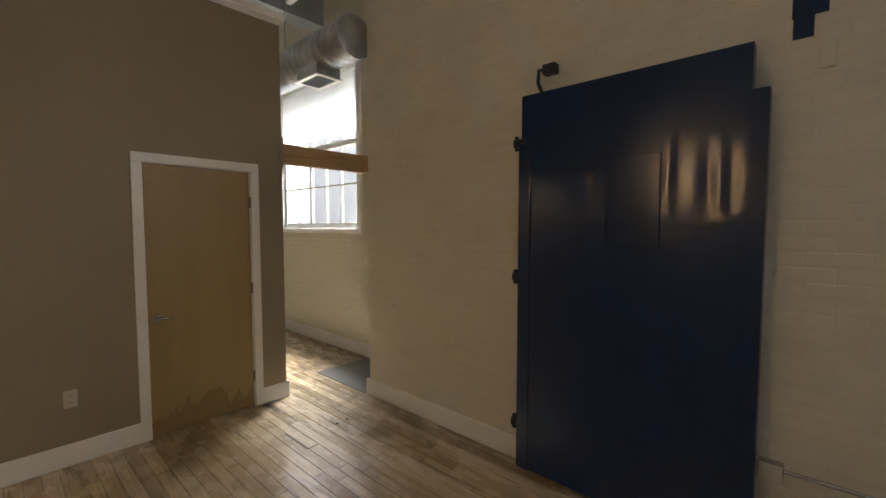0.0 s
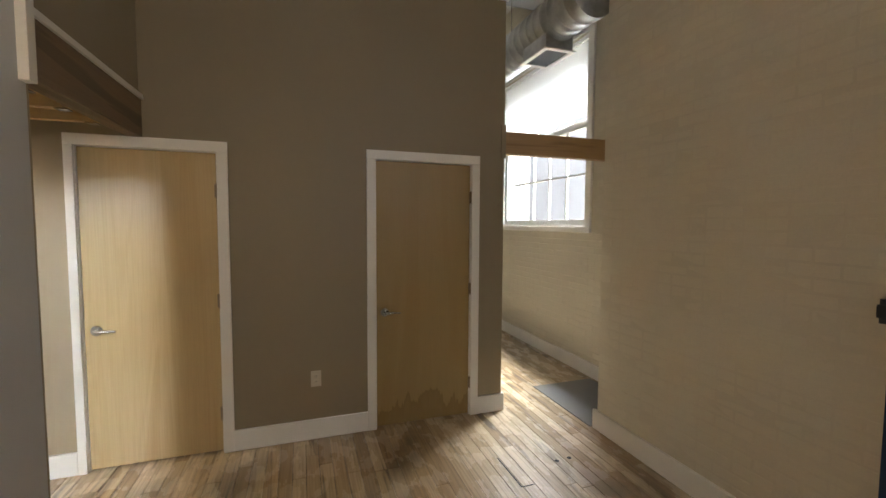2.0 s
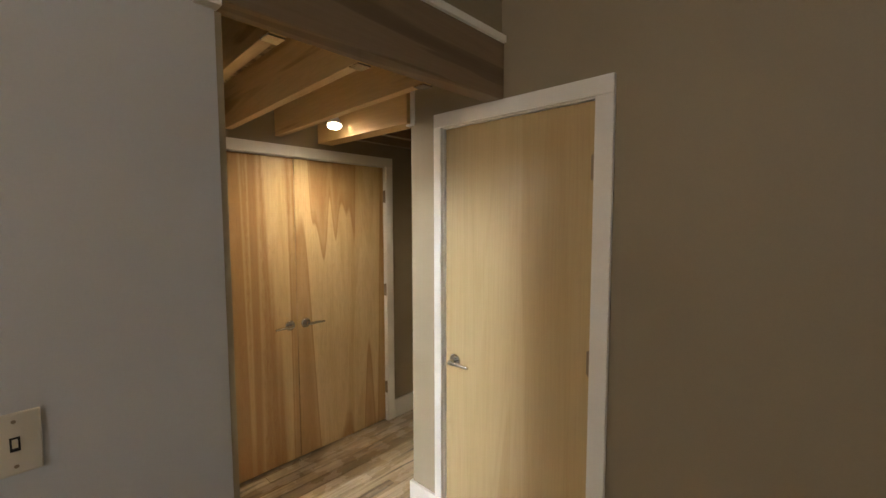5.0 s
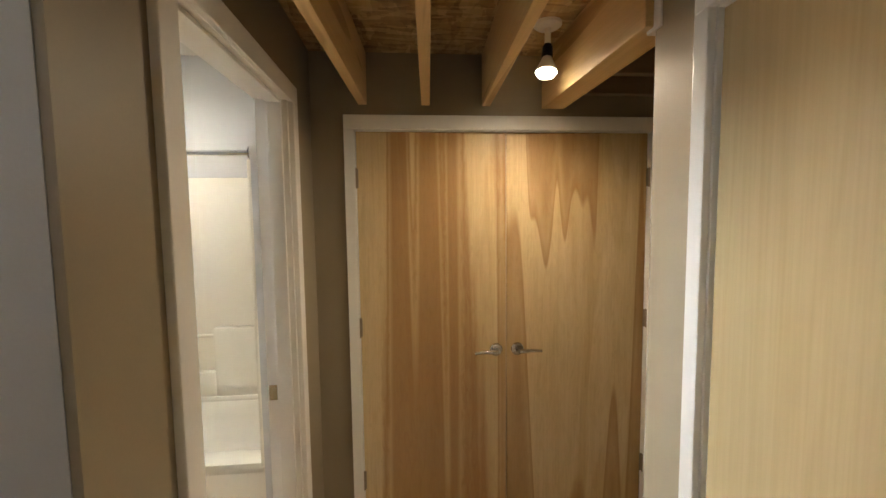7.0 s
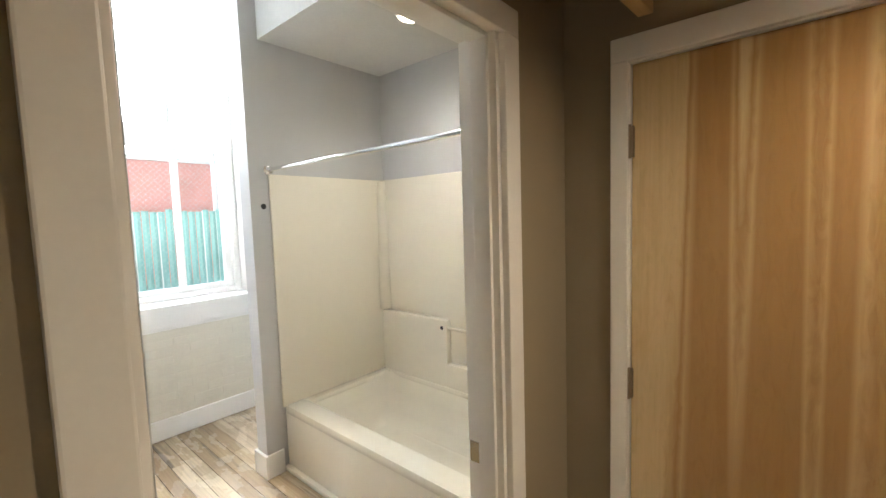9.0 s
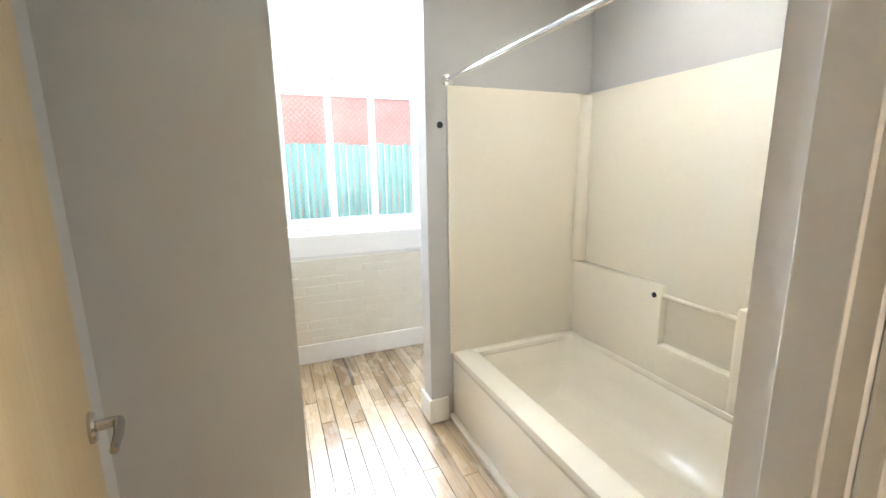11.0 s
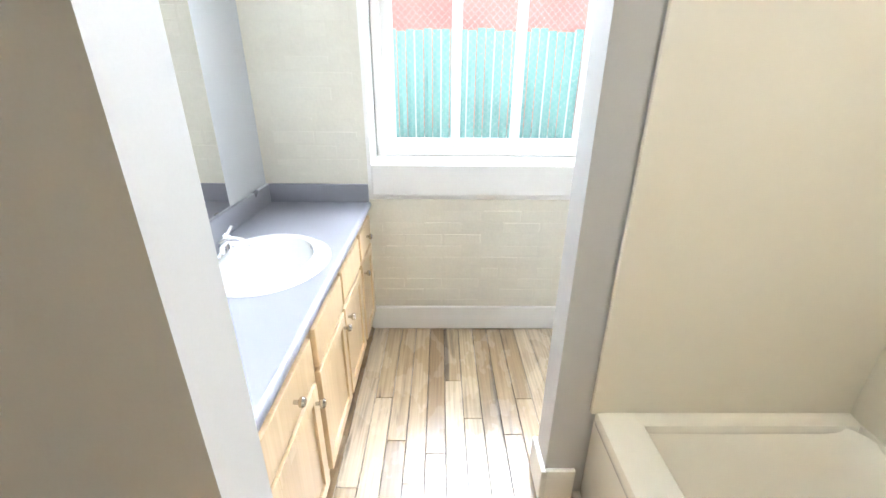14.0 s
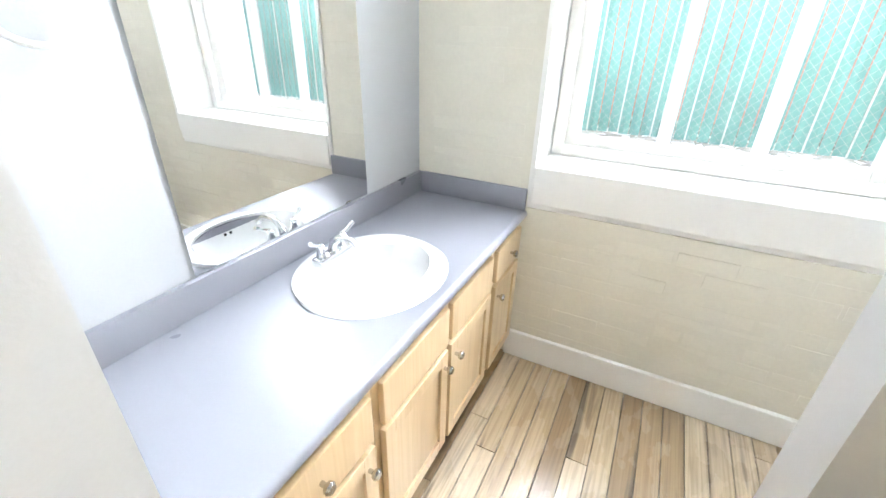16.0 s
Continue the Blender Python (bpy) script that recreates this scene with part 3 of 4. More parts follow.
hinges(closet, (0, CLY, 0), US, VS, 2.16, (0.28, 1.06, 1.78))
hinges(closet, (0, CLY, 0), US, VS, 3.618, (0.28, 1.06, 1.78))

# bathroom doorway: casings on the hall side, jamb with a stop, leaf standing open
UW, VW = (0, -1), (-1, 0)
bd = thing("door_5", (HX, -1.05, 0), "white cased bathroom doorway with its birch door open", "door", "", "structure")
casing(bd, (HX, 0, 0), UW, VW, 0.657, 1.453, 2.030)
for r in ((HX, -0.664, 0.002, HXI, -0.646, 2.052), (HX, -1.464, 0.002, HXI, -1.440, 2.052), (HX, -1.440, 2.034, HXI, -0.664, 2.052)):
    part("jamb", boxes(r), WHITE, bd)
for r in ((HX + 0.02, -0.676, 0.002, HX + 0.072, -0.6642, 2.033), (HX + 0.02, -1.4398, 0.002, HX + 0.072, -1.428, 2.033), (HX + 0.02, -1.428, 2.021, HX + 0.072, -0.676, 2.033)):
    part("door_stop", boxes(r, bevel=0.002), WHITE, bd)
part("strike_plate", boxes((HXI - 0.036, -1.4398, 0.89, HXI - 0.006, -1.4365, 0.95)), STEEL, bd)
ang = radians(13.6)
LU, LV = (math.cos(ang), math.sin(ang)), (math.sin(ang), -math.cos(ang))
leaf_o = (HXI + 0.0005, -0.652, 0)
leaf = part("leaf", place(boxes((0.008, 0.001, 0.012, 0.768, 0.044, 2.022), bevel=0.002), leaf_o, LU, LV), BIRCH, bd, "birch veneer door leaf standing open")
part("edge_band", place(boxes((0.003, 0.001, 0.012, 0.0078, 0.044, 2.022)), leaf_o, LU, LV), PINEZ, leaf, "raw wood door edge")
for z in (0.28, 1.06, 1.80):
    part("hinge", place(boxes((-0.001, 0.003, z - 0.045, 0.0028, 0.036, z + 0.045)), leaf_o, LU, LV), BRONZE, leaf)
door_handle(leaf, (leaf_o[0] + LV[0] * 0.044, leaf_o[1] + LV[1] * 0.044, 0), LU, LV, -1, 0.70, 0.94)

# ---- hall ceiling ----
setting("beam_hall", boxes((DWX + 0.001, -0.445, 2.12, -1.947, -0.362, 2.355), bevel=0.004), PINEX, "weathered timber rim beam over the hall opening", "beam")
setting("trim_beam_top", boxes((DWX + 0.001, -0.445, 2.356, -1.947, -0.350, 2.385), bevel=0.003), WHITE, "white strip on the rim beam", "trim")
setting("trim_beam_end", boxes((-1.952, -0.46, 2.10, -1.90, -0.345, 3.2), bevel=0.003), WHITE, "white board covering the beam end", "trim")
setting("beam_cross", boxes((-3.17, CLY + 0.001, 2.11, -3.06, DWS - 0.001, 2.355), bevel=0.004), PINE, "pine cross beam over the hall", "beam")
setting("trim_cross_end", boxes((-3.18, DWS - 0.035, 2.10, DWX + 0.006, DWS + 0.03, 2.36), bevel=0.003), WHITE, "white board covering the cross beam end", "trim")
for x in (-2.125, -2.42, -2.71):
    j = thing("ceiling_joist", (x, -1.1, 2.12), "rough pine joist under the loft floor", "joist", "loft joists")
    bm = boxes((x - 0.02, CLY + 0.002, 2.12, x + 0.02, -0.447, 2.358), bevel=0.003)
    for v in bm.verts:
        v.co.x += (v.co.y + 0.45) * 0.055
    part("timber", bm, PINE, j)
    part("joist_hanger", boxes((x - 0.028, -0.50, 2.113, x + 0.022, -0.4475, 2.1185)), STEEL, j, "galvanised joist hanger")
for y in (-1.15, -1.45, -1.72):
    j = thing("ceiling_joist", (-4.4, y, 2.15), "rough pine joist under the loft floor", "joist", "loft joists")
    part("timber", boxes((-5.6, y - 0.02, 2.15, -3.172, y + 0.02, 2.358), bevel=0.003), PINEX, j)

spot = thing("ceiling_spotlight", (-2.97, -1.49, 2.355), "small white ceiling spotlight, switched on", "spotlight")
part("mount", lathe(bmesh.new(), (-2.97, -1.49, 2.358), (0, 0, -1), [(0, 0.055), (0.012, 0.055), (0.02, 0.045), (0.022, 0.012), (0.09, 0.012)], 20), WHITE, spot, "", True)
part("socket", lathe(bmesh.new(), (-2.97, -1.49, 2.275), (0.1, 0.15, -1), [(0, 0.014), (0.01, 0.02), (0.05, 0.022), (0.055, 0.018)], 20), IRON, spot, "dark lamp socket", True)
part("lamp_glass", lathe(bmesh.new(), (-2.965, -1.482, 2.222), (0.1, 0.15, -1), [(0, 0.018), (0.015, 0.024), (0.05, 0.04), (0.062, 0.042)], 20), WHITE, spot, "white reflector bulb", True)
part("lamp_face", lathe(bmesh.new(), (-2.9585, -1.4725, 2.160), (0.1, 0.15, -1), [(0, 0.042), (0.012, 0.034), (0.016, 0.02)], 20), BULB, spot, "glowing lamp face", True)
lamp("hall_flood", 'SPOT', 46, WARM, look((-2.955, -1.467, 2.135), (-2.75, -1.1, 0.0)), cone=172, radius=0.03)

# ---- far room ----
setting("beam_gap", boxes((DWX - 0.09, DWN + 0.002, 2.17, DWX - 0.002, FWY + 0.003, 2.35), bevel=0.004), PINEY, "timber beam bridging the gap to the next room", "beam")
setting("trim_gap_post", boxes((DWX - 0.122, DWN - 0.03, 2.13, DWX + 0.012, DWN + 0.012, 2.40), bevel=0.003), WALL, "painted block holding the beam end", "trim")
setting("floor_plate", boxes((-3.44, 2.70, 0.001, -2.60, 3.36, 0.008), bevel=0.002), GREYPLATE, "flat grey plate lying on the wood floor", "floor plate")

duct = thing("spiral_duct", (-5.0, 2.645, 3.305), "galvanised spiral duct hung under the ceiling", "duct")
DY, DZ, DR = 2.645, 3.305, 0.185
prof = []
x = -8.0
while x < -2.7:
    prof += [(x + 8.0, DR), (x + 8.09, DR), (x + 8.095, DR + 0.004), (x + 8.105, DR + 0.004)]
    x += 0.11
part("pipe", lathe(bmesh.new(), (-8.0, DY, DZ), (1, 0, 0), prof, 28), GALV, duct, "ribbed galvanised pipe", True)
part("end_cap", lathe(bmesh.new(), (-2.665, DY, DZ), (1, 0, 0), [(0, DR + 0.008), (0.06, DR + 0.008), (0.065, DR - 0.005)], 28), GALV, duct, "round end cap", True)
for x in (-3.9, -6.0):
    part("hanger", tube(bmesh.new(), [(x, DY, DZ + DR), (x, DY, CEILZ)], 0.006, 6), STEEL, duct)
reg = part("register_boot", boxes((-3.42, DY - 0.13, DZ - DR - 0.07, -3.04, DY + 0.13, DZ - DR + 0.06), bevel=0.003), GALV, duct, "sheet metal register box")
for r in ((-3.44, DY - 0.15, -0.012, -3.02, DY - 0.11, 0), (-3.44, DY + 0.11, -0.012, -3.02, DY + 0.15, 0), (-3.44, DY - 0.11, -0.012, -3.40, DY + 0.11, 0), (-3.06, DY - 0.11, -0.012, -3.02, DY + 0.11, 0)):
    b0 = DZ - DR - 0.07
    part("register_rim", boxes((r[0], r[1], b0 + r[2], r[3], r[4], b0 - 0.001)), WHITE, reg)
for i in range(8):
    yy = DY - 0.10 + i * 0.027
    part("louvre", boxes((-3.40, yy, DZ - DR - 0.079, -3.06, yy + 0.008, DZ - DR - 0.071)), IRON, reg)
setting("ceiling_beam", boxes((-9, 2.0, 4.1, BRX, 2.25, CEILZ), (-4.6, 2.25, 4.2, -4.35, FWY, CEILZ)), BEAMGREY, "grey painted steel ceiling beam", "beam")
tl = thing("strip_light", (-4.0, 2.75, 4.35), "long thin strip light hung from the ceiling", "strip light")
part("housing", boxes((-5.0, 2.9, 4.30, -3.1, 2.97, 4.36), bevel=0.005), WHITE, tl)


def window_frame(parent, origin, u, v, a, b, z0, z1, cols, rows, rail, w=0.055, m=0.022, d=0.04, v0=0.0):
    """One sash: stiles, rails, muntins and panes in local coordinates."""
    def bar(name, r):
        part(name, place(boxes(r, bevel=0.003), origin, u, v), WHITE, parent)
    bar("stile", (a, v0, z0, a + w, v0 + d, z1)), bar("stile", (b - w, v0, z0, b, v0 + d, z1))
    bar("rail", (a + w, v0, z0, b - w, v0 + d, z0 + rail)), bar("rail", (a + w, v0, z1 - w, b - w, v0 + d, z1))
    a2, b2, c0, c1 = a + w, b - w, z0 + rail, z1 - w
    for i in range(1, cols):
        x = a2 + (b2 - a2) * i / cols
        bar("muntin", (x - m / 2, v0 + 0.004, c0, x + m / 2, v0 + d - 0.004, c1))
    for k in range(1, rows):
        z = c0 + (c1 - c0) * k / rows
        bar("muntin", (a2, v0 + 0.006, z - m / 2, b2, v0 + d - 0.006, z + m / 2))
    for i in range(cols):
        x0, x1 = a2 + (b2 - a2) * i / cols, a2 + (b2 - a2) * (i + 1) / cols
        p = part("pane", place(boxes((x0, v0 + d / 2 - 0.002, c0, x1, v0 + d / 2 + 0.002, c1)), origin, u, v), GLASS, parent)
        p.visible_shadow = False


fw = thing("window_1", ((V0 + V1) / 2, FWY, VZ0), "tall white sash window with small panes and blinds", "window", "", "structure")
FO, FU, FV = (0, FWY, 0), (1, 0), (0, -1)
for r in ((V0 - 0.09, 0.0, VZ0 - 0.06, V1 + 0.09, 0.03, VZ0 + 0.0), (V0 - 0.09, 0.0, VZ0, V0, 0.025, VZ1), (V1, 0.0, VZ0, V1 + 0.09, 0.025, VZ1), (V0 - 0.09, 0.0, VZ1, V1 + 0.09, 0.025, VZ1 + 0.09)):
    part("window_trim", place(boxes(r, bevel=0.004), FO, FU, FV), WHITE, fw)
for r in ((V0, -0.30, VZ0, V0 + 0.02, 0.0, VZ1), (V1 - 0.02, -0.30, VZ0, V1, 0.0, VZ1), (V0 + 0.02, -0.30, VZ0, V1 - 0.02, 0.0, VZ0 + 0.02)):
    part("reveal", place(boxes(r), FO, FU, FV), WHITE, fw)
window_frame(fw, FO, FU, FV, V0 + 0.02, V1 - 0.02, VZ0 + 0.02, 2.68, 5, 2, 0.06, v0=-0.08)
window_frame(fw, FO, FU, FV, V0 + 0.02, V1 - 0.02, 2.62, VZ1 - 0.02, 5, 2, 0.10, v0=-0.125)
blind = thing("window_blind", ((V0 + V1) / 2, FWY + 0.12, 2.75), "white slatted blind half drawn over the window", "blind")
for i in range(29):
    z = 2.78 + i * 0.0255
    part("slat", place(boxes((V0 + 0.03, -0.032, z, V1 - 0.03, -0.028, z + 0.022)), FO, FU, FV), BLIND, blind)
part("head_rail", place(boxes((V0 + 0.025, -0.04, 3.52, V1 - 0.025, -0.005, 3.56), bevel=0.004), FO, FU, FV), BLIND, blind)

# added window, always out of view, round the extra north daylight
nw = thing("added_window", (2.5, 3.2, 1.4), "tall white sash window, unseen, added to light the main room", "window", "", "structure")
window_frame(nw, (0, 3.3, 0), FU, FV, 1.71, 3.29, 1.41, 3.49, 4, 3, 0.07)

# ---- bathroom window ----
bw = thing("window_2", (BWX, (W0 + W1) / 2, WZ0), "tall white sash window in a deep plastered reveal", "window", "", "structure")
GO, GU, GV = (1.32, 0, 0), (0, -1), (-1, 0)
a, b = -W1, -W0
for y0, y1 in ((W1, W1 + 0.01), (W0, W0 - 0.01)):
    # splayed plaster reveals
    bm = bmesh.new()
    s = 0.02 if y1 > y0 else -0.02
    pts = [(BWX - 0.004, y0), (1.62, y1), (1.62, y1 + s), (BWX - 0.004, y0 + s)]
    lo, hi = [bm.verts.new((x, y, 0.87)) for x, y in pts], [bm.verts.new((x, y, WZ1)) for x, y in pts]
    bm.faces.new(lo[::-1]), bm.faces.new(hi)
    for k in range(4):
        bm.faces.new((lo[k], lo[(k + 1) % 4], hi[(k + 1) % 4], hi[k]))
    part("reveal", bm, WHITE, bw)
part("reveal", boxes((BWX, W0 - 0.06, WZ1 - 0.02, 1.62, W1 + 0.06, WZ1 - 0.001)), WHITE, bw)
part("window_sill", boxes((BWX + 0.006, W0 - 0.05, 0.80, 1.62, W1 + 0.05, WZ0 - 0.002), bevel=0.004), WHITE, bw, "thick white plastered sill")
bm = boxes((BWX - 0.014, W0, 0.825, BWX + 0.0055, W1, WZ0), bevel=0.006)
part("apron", bm, WHITE, bw, "white plastered apron with a rough lower edge")
window_frame(bw, GO, GU, GV, a - 0.003, b + 0.003, WZ0, 2.29, 3, 1, 0.085, w=0.105, m=0.052)
window_frame(bw, GO, GU, GV, a - 0.003, b + 0.003, 2.285, WZ1 - 0.02, 3, 1, 0.08, w=0.105, m=0.032, v0=-0.045)

for r in ((W1 - 0.045, WZ0, W1, WZ1 - 0.02), (W0, WZ0, W0 + 0.045, WZ1 - 0.02)):
    part("window_frame", boxes((1.235, r[0], r[1], 1.279, r[2], r[3]), bevel=0.003), WHITE, bw)
part("window_frame", boxes((1.235, W0 + 0.045, WZ0, 1.279, W1 - 0.045, WZ0 + 0.04), bevel=0.003), WHITE, bw)

# ---- outside ----
setting("ground", boxes((1.63, -40, 0.3, 60, -0.396, 0.80), (5.31, -0.396, 0.3, 60, 40, 0.80)), GRAVEL, "rough gravel yard with litter", "ground")
setting("ground_back", boxes((-40, 3.9, -0.6, 60, 60, -0.3)), GRAVEL, "rough yard behind the building", "ground")
setting("backdrop_sky_east", boxes((16, -22, 2.2, 16.1, 20, 40)), SKYGLOW, "bright overcast sky", "sky")
setting("backdrop_sky_north", boxes((-50, 34, -0.3, 40, 34.1, 30)), SKYNORTH, "bright overcast sky", "sky")
fence = thing("chain_link_fence", (2.75, -1.6, 0.80), "chain-link fence with green privacy slats", "fence")
rng_f = random.Random(3)
for k in range(63):
    y0 = -5.2 + k * 0.075
    bm = bmesh.new()
    t0, t1 = 0.825 + rng_f.uniform(0, 0.012), 1.735 + rng_f.uniform(-0.015, 0.015)
    pts = [(2.775, y0), (2.765, y0 + 0.033), (2.775, y0 + 0.066), (2.779, y0 + 0.066), (2.769, y0 + 0.033), (2.779, y0)]
    lo, hi = [bm.verts.new((x, y, t0)) for x, y in pts], [bm.verts.new((x, y, t1)) for x, y in pts]
    for i in range(6):
        bm.faces.new((lo[i], lo[(i + 1) % 6], hi[(i + 1) % 6], hi[i]))
    bm.faces.new(lo[::-1]), bm.faces.new(hi)
    part("slat", bm, GREEN, fence)
    # every third gap gets a pale strip for the light showing through
    if k % 3 == 0:
        part("bright_gap_strip", boxes((2.762, y0 + 0.066, t0, 2.768, y0 + 0.076, t1 - 0.01)), PALE, fence, "pale strip standing for a bright gap")
for y in (-4.6, -2.6, -0.6):
    part("post", tube(bmesh.new(), [(2.81, y, 0.78), (2.81, y, 2.45)], 0.03, 10), MESHW, fence, "", True)
part("top_rail", tube(bmesh.new(), [(2.75, -5.2, 2.43), (2.75, -0.42, 2.43)], 0.02, 8), MESHW, fence, "", True)
bm = bmesh.new()
zlo, zhi, ya, yb, step = 0.815, 2.43, -5.2, -0.42, 0.06
for i in range(int((yb - ya + zhi - zlo) / step)):
    for s in (1, -1):
        # straight wires at 45 degrees, cut to the fence
        c = -(zhi - zlo) + i * step
        p0, p1 = max(0, -c), min(zhi - zlo, (yb - ya) - c)
        if p1 - p0 > 0.02:
            tube(bm, [(2.745 + 0.004 * s, (ya + c + p) if s > 0 else (yb - c - p), zlo + p) for p in (p0, p1)], 0.0011, 4, False)
part("wire_mesh", bm, MESHW, fence, "galvanised diamond mesh")
bm = bmesh.new()
for k in range(420):
    # leaves and scraps of paper blown against the fence
    cx, cy, w, h = 1.9 + 1.3 * rng_f.random() ** 0.6, rng_f.uniform(-4.5, -0.5), rng_f.uniform(0.01, 0.05), rng_f.uniform(0.008, 0.03)
    t = rng_f.uniform(0, math.pi)
    ca, sa, lift = math.cos(t), math.sin(t), rng_f.uniform(0.002, 0.018)
    vs = [bm.verts.new((cx + p * w * ca - q * h * sa, cy + p * w * sa + q * h * ca, 0.801 + (lift if p * q > 0 else 0.001))) for p, q in ((-1, -1), (1, -1), (1, 1), (-1, 1))]
    bm.faces.new(vs)
tagged(part("ground_litter", bm, PALE), "pale leaves and scraps littering the gravel", "litter", "", "stuff")
shed = thing("red_outbuilding", (4.2, -1.6, 0.80), "low red brick outbuilding beyond the fence", "building")
part("wall", boxes((3.9, -9, 0.6, 4.6, -0.4, 2.42)), REDB, shed)
part("coping", boxes((3.85, -9, 2.42, 4.65, -0.4, 2.48)), PALE, shed)
house = thing("pale_building", (-4, 12, -0.3), "pale clapboard building across the yard", "building")
part("wall", boxes((-30, 12, -0.4, 20, 18, 9.0)), HOUSE, house)
for k in range(49):
    part("clapboard", boxes((-30, 11.975, 0.0 + k * 0.18, 20, 11.999, 0.165 + k * 0.18)), HOUSE, house)
part("roof", boxes((-30.5, 11.6, 9.0, 20.5, 18.5, 9.3)), ROOFM, house)

# ---- main room ----
bl = thing("sliding_fire_door", (-0.25, 2.62, 0.03), "large navy painted steel fire door on the brick wall", "fire door")
X0, X1, ZB, ZT, FY = -0.835, 0.325, 0.04, 2.40, 2.60
bm = bmesh.new()
# sheet clad panel with shallow dents
nx, nz = 58, 100
grid = []
for i in range(nx + 1):
    col = []
    for k in range(nz + 1):
        x, z = X0 + (X1 - X0) * i / nx, ZB + (ZT - ZB) * k / nz
        d = 0.0009 * noise.noise(Vector((x * 4.1, z * 2.6, 1.7))) + 0.0006 * noise.noise(Vector((x * 14, z * 11, 4.2)))
        # upright folds of the sheet beside the cover plate, and knocks
        for u, w, wide, tall, deep in ((-0.37, 1.82, 0.03, 0.16, 0.007), (-0.16, 1.80, 0.05, 0.10, 0.002), (0.0, 1.84, 0.022, 0.15, 0.007), (0.17, 1.80, 0.03, 0.14, 0.007), (0.26, 1.80, 0.022, 0.16, 0.006), (-0.34, 1.64, 0.03, 0.03, -0.006), (0.25, 1.62, 0.03, 0.03, -0.006), (-0.55, 1.94, 0.06, 0.03, 0.004)):
            d += deep * math.exp(-((x - u) / wide) ** 2 - ((z - w) / tall) ** 2)
        col.append(bm.verts.new((x, FY + d, z)))
    grid.append(col)
for i in range(nx):
    for k in range(nz):
        bm.faces.new((grid[i][k], grid[i + 1][k], grid[i + 1][k + 1], grid[i][k + 1]))
ret = bmesh.ops.extrude_face_region(bm, geom=bm.faces[:])
for v in ret["geom"]:
    if isinstance(v, bmesh.types.BMVert):
        v.co.y = 2.685
part("door_panel", bm, BLUE, bl, "dented navy sheet steel", True)
part("edge_strip", boxes((X0 - 0.012, FY - 0.012, ZB, X0 + 0.07, FY + 0.02, ZT - 0.3), bevel=0.003), BLUE, bl)
part("edge_strip", boxes((X1 - 0.02, FY + 0.01, 0.02, X1 + 0.062, 2.69, ZT - 0.2), bevel=0.003), BLUE, bl)
for r in ((-0.30, 1.49, -0.03, 1.97), ):
    bm = boxes((r[0], FY - 0.014, r[1], r[2], FY + 0.004, r[3]), bevel=0.005)
    part("inset_plate", bm, BLUE, bl, "riveted rectangular cover plate")
for r in ((-0.66, 1.90, -0.31, 1.915), (-0.66, 1.60, -0.31, 1.615), (-0.02, 1.60, 0.25, 1.615)):
    part("seam", boxes((r[0], FY - 0.008, r[1], r[2], FY + 0.004, r[3]), bevel=0.002), BLUE, bl)
for z in (0.33, 1.28, 2.12):
    bm = boxes((X0 - 0.055, FY - 0.01, z - 0.03, X0 + 0.03, FY + 0.03, z + 0.02), bevel=0.004)
    tube(bm, [(X0 - 0.04, FY + 0.01, z - 0.05), (X0 - 0.04, FY + 0.01, z + 0.04)], 0.014, 8)
    part("latch_lug", bm, IRON, bl, "dark iron latch lug")
bm = boxes((-0.70, FY + 0.0, 2.50, -0.62, FY + 0.06, 2.56), bevel=0.006)
tube(bm, [(-0.66, FY + 0.02, 2.53), (-0.72, FY + 0.0, 2.53), (-0.725, FY, 2.46), (-0.70, FY + 0.01, 2.39)], 0.012, 8)
part("roller_hook", bm, IRON, bl, "dark iron hook and roller")
part("stay", boxes((-0.70, FY + 0.03, 2.38, -0.62, 2.737, 2.41)), IRON, bl)

patch = thing("bare_paint_patch", (0.5, BRY - 0.004, 2.41), "patch of old dark blue paint on the brick", "paint patch")
bm = boxes((0.44, BRY - 0.006, 2.50, 0.56, BRY + 0.002, 2.75), (0.445, BRY - 0.0055, 2.41, 0.515, BRY + 0.002, 2.50))
part("paint", bm, BLUE, patch)
plate = thing("wall_plate", (0.56, BRY, 2.265), "small painted blank cover plate on the brick", "wall plate")
part("plate", boxes((0.537, BRY - 0.02, 2.265, 0.59, BRY + 0.001, 2.365), bevel=0.004), BRICKP, plate)


def outlet(at, u, v, label, switch=False):
    t = thing("light_switch" if switch else "wall_outlet", at, label, "light switch" if switch else "outlet")
    part("cover_plate", place(boxes((-0.036, 0.0, -0.058, 0.036, 0.007, 0.058), bevel=0.003), at, u, v), PLASTIC, t)
    if switch:
        part("toggle_slot", place(boxes((-0.007, 0.006, -0.013, 0.007, 0.009, 0.013)), at, u, v), DARK, t)
        part("toggle", place(boxes((-0.004, 0.008, -0.002, 0.004, 0.022, 0.010), bevel=0.001), at, u, v), PLASTIC, t)
        for z in (-0.042, 0.042):
            part("screw", place(lathe(bmesh.new(), (0, 0.006, z), (0, 1, 0), [(0, 0.004), (0.002, 0.0035)], 8), at, u, v), BRONZE, t)
    else:
        for z in (-0.02, 0.02):
            s = part("socket", place(boxes((-0.017, 0.006, z - 0.014, 0.017, 0.010, z + 0.014), bevel=0.003), at, u, v), PLASTIC, t)
            for x in (-0.006, 0.006):
                part("slot", place(boxes((x - 0.0012, 0.0095, z - 0.004, x + 0.0012, 0.0105, z + 0.005)), at, u, v), DARK, s)
    return t


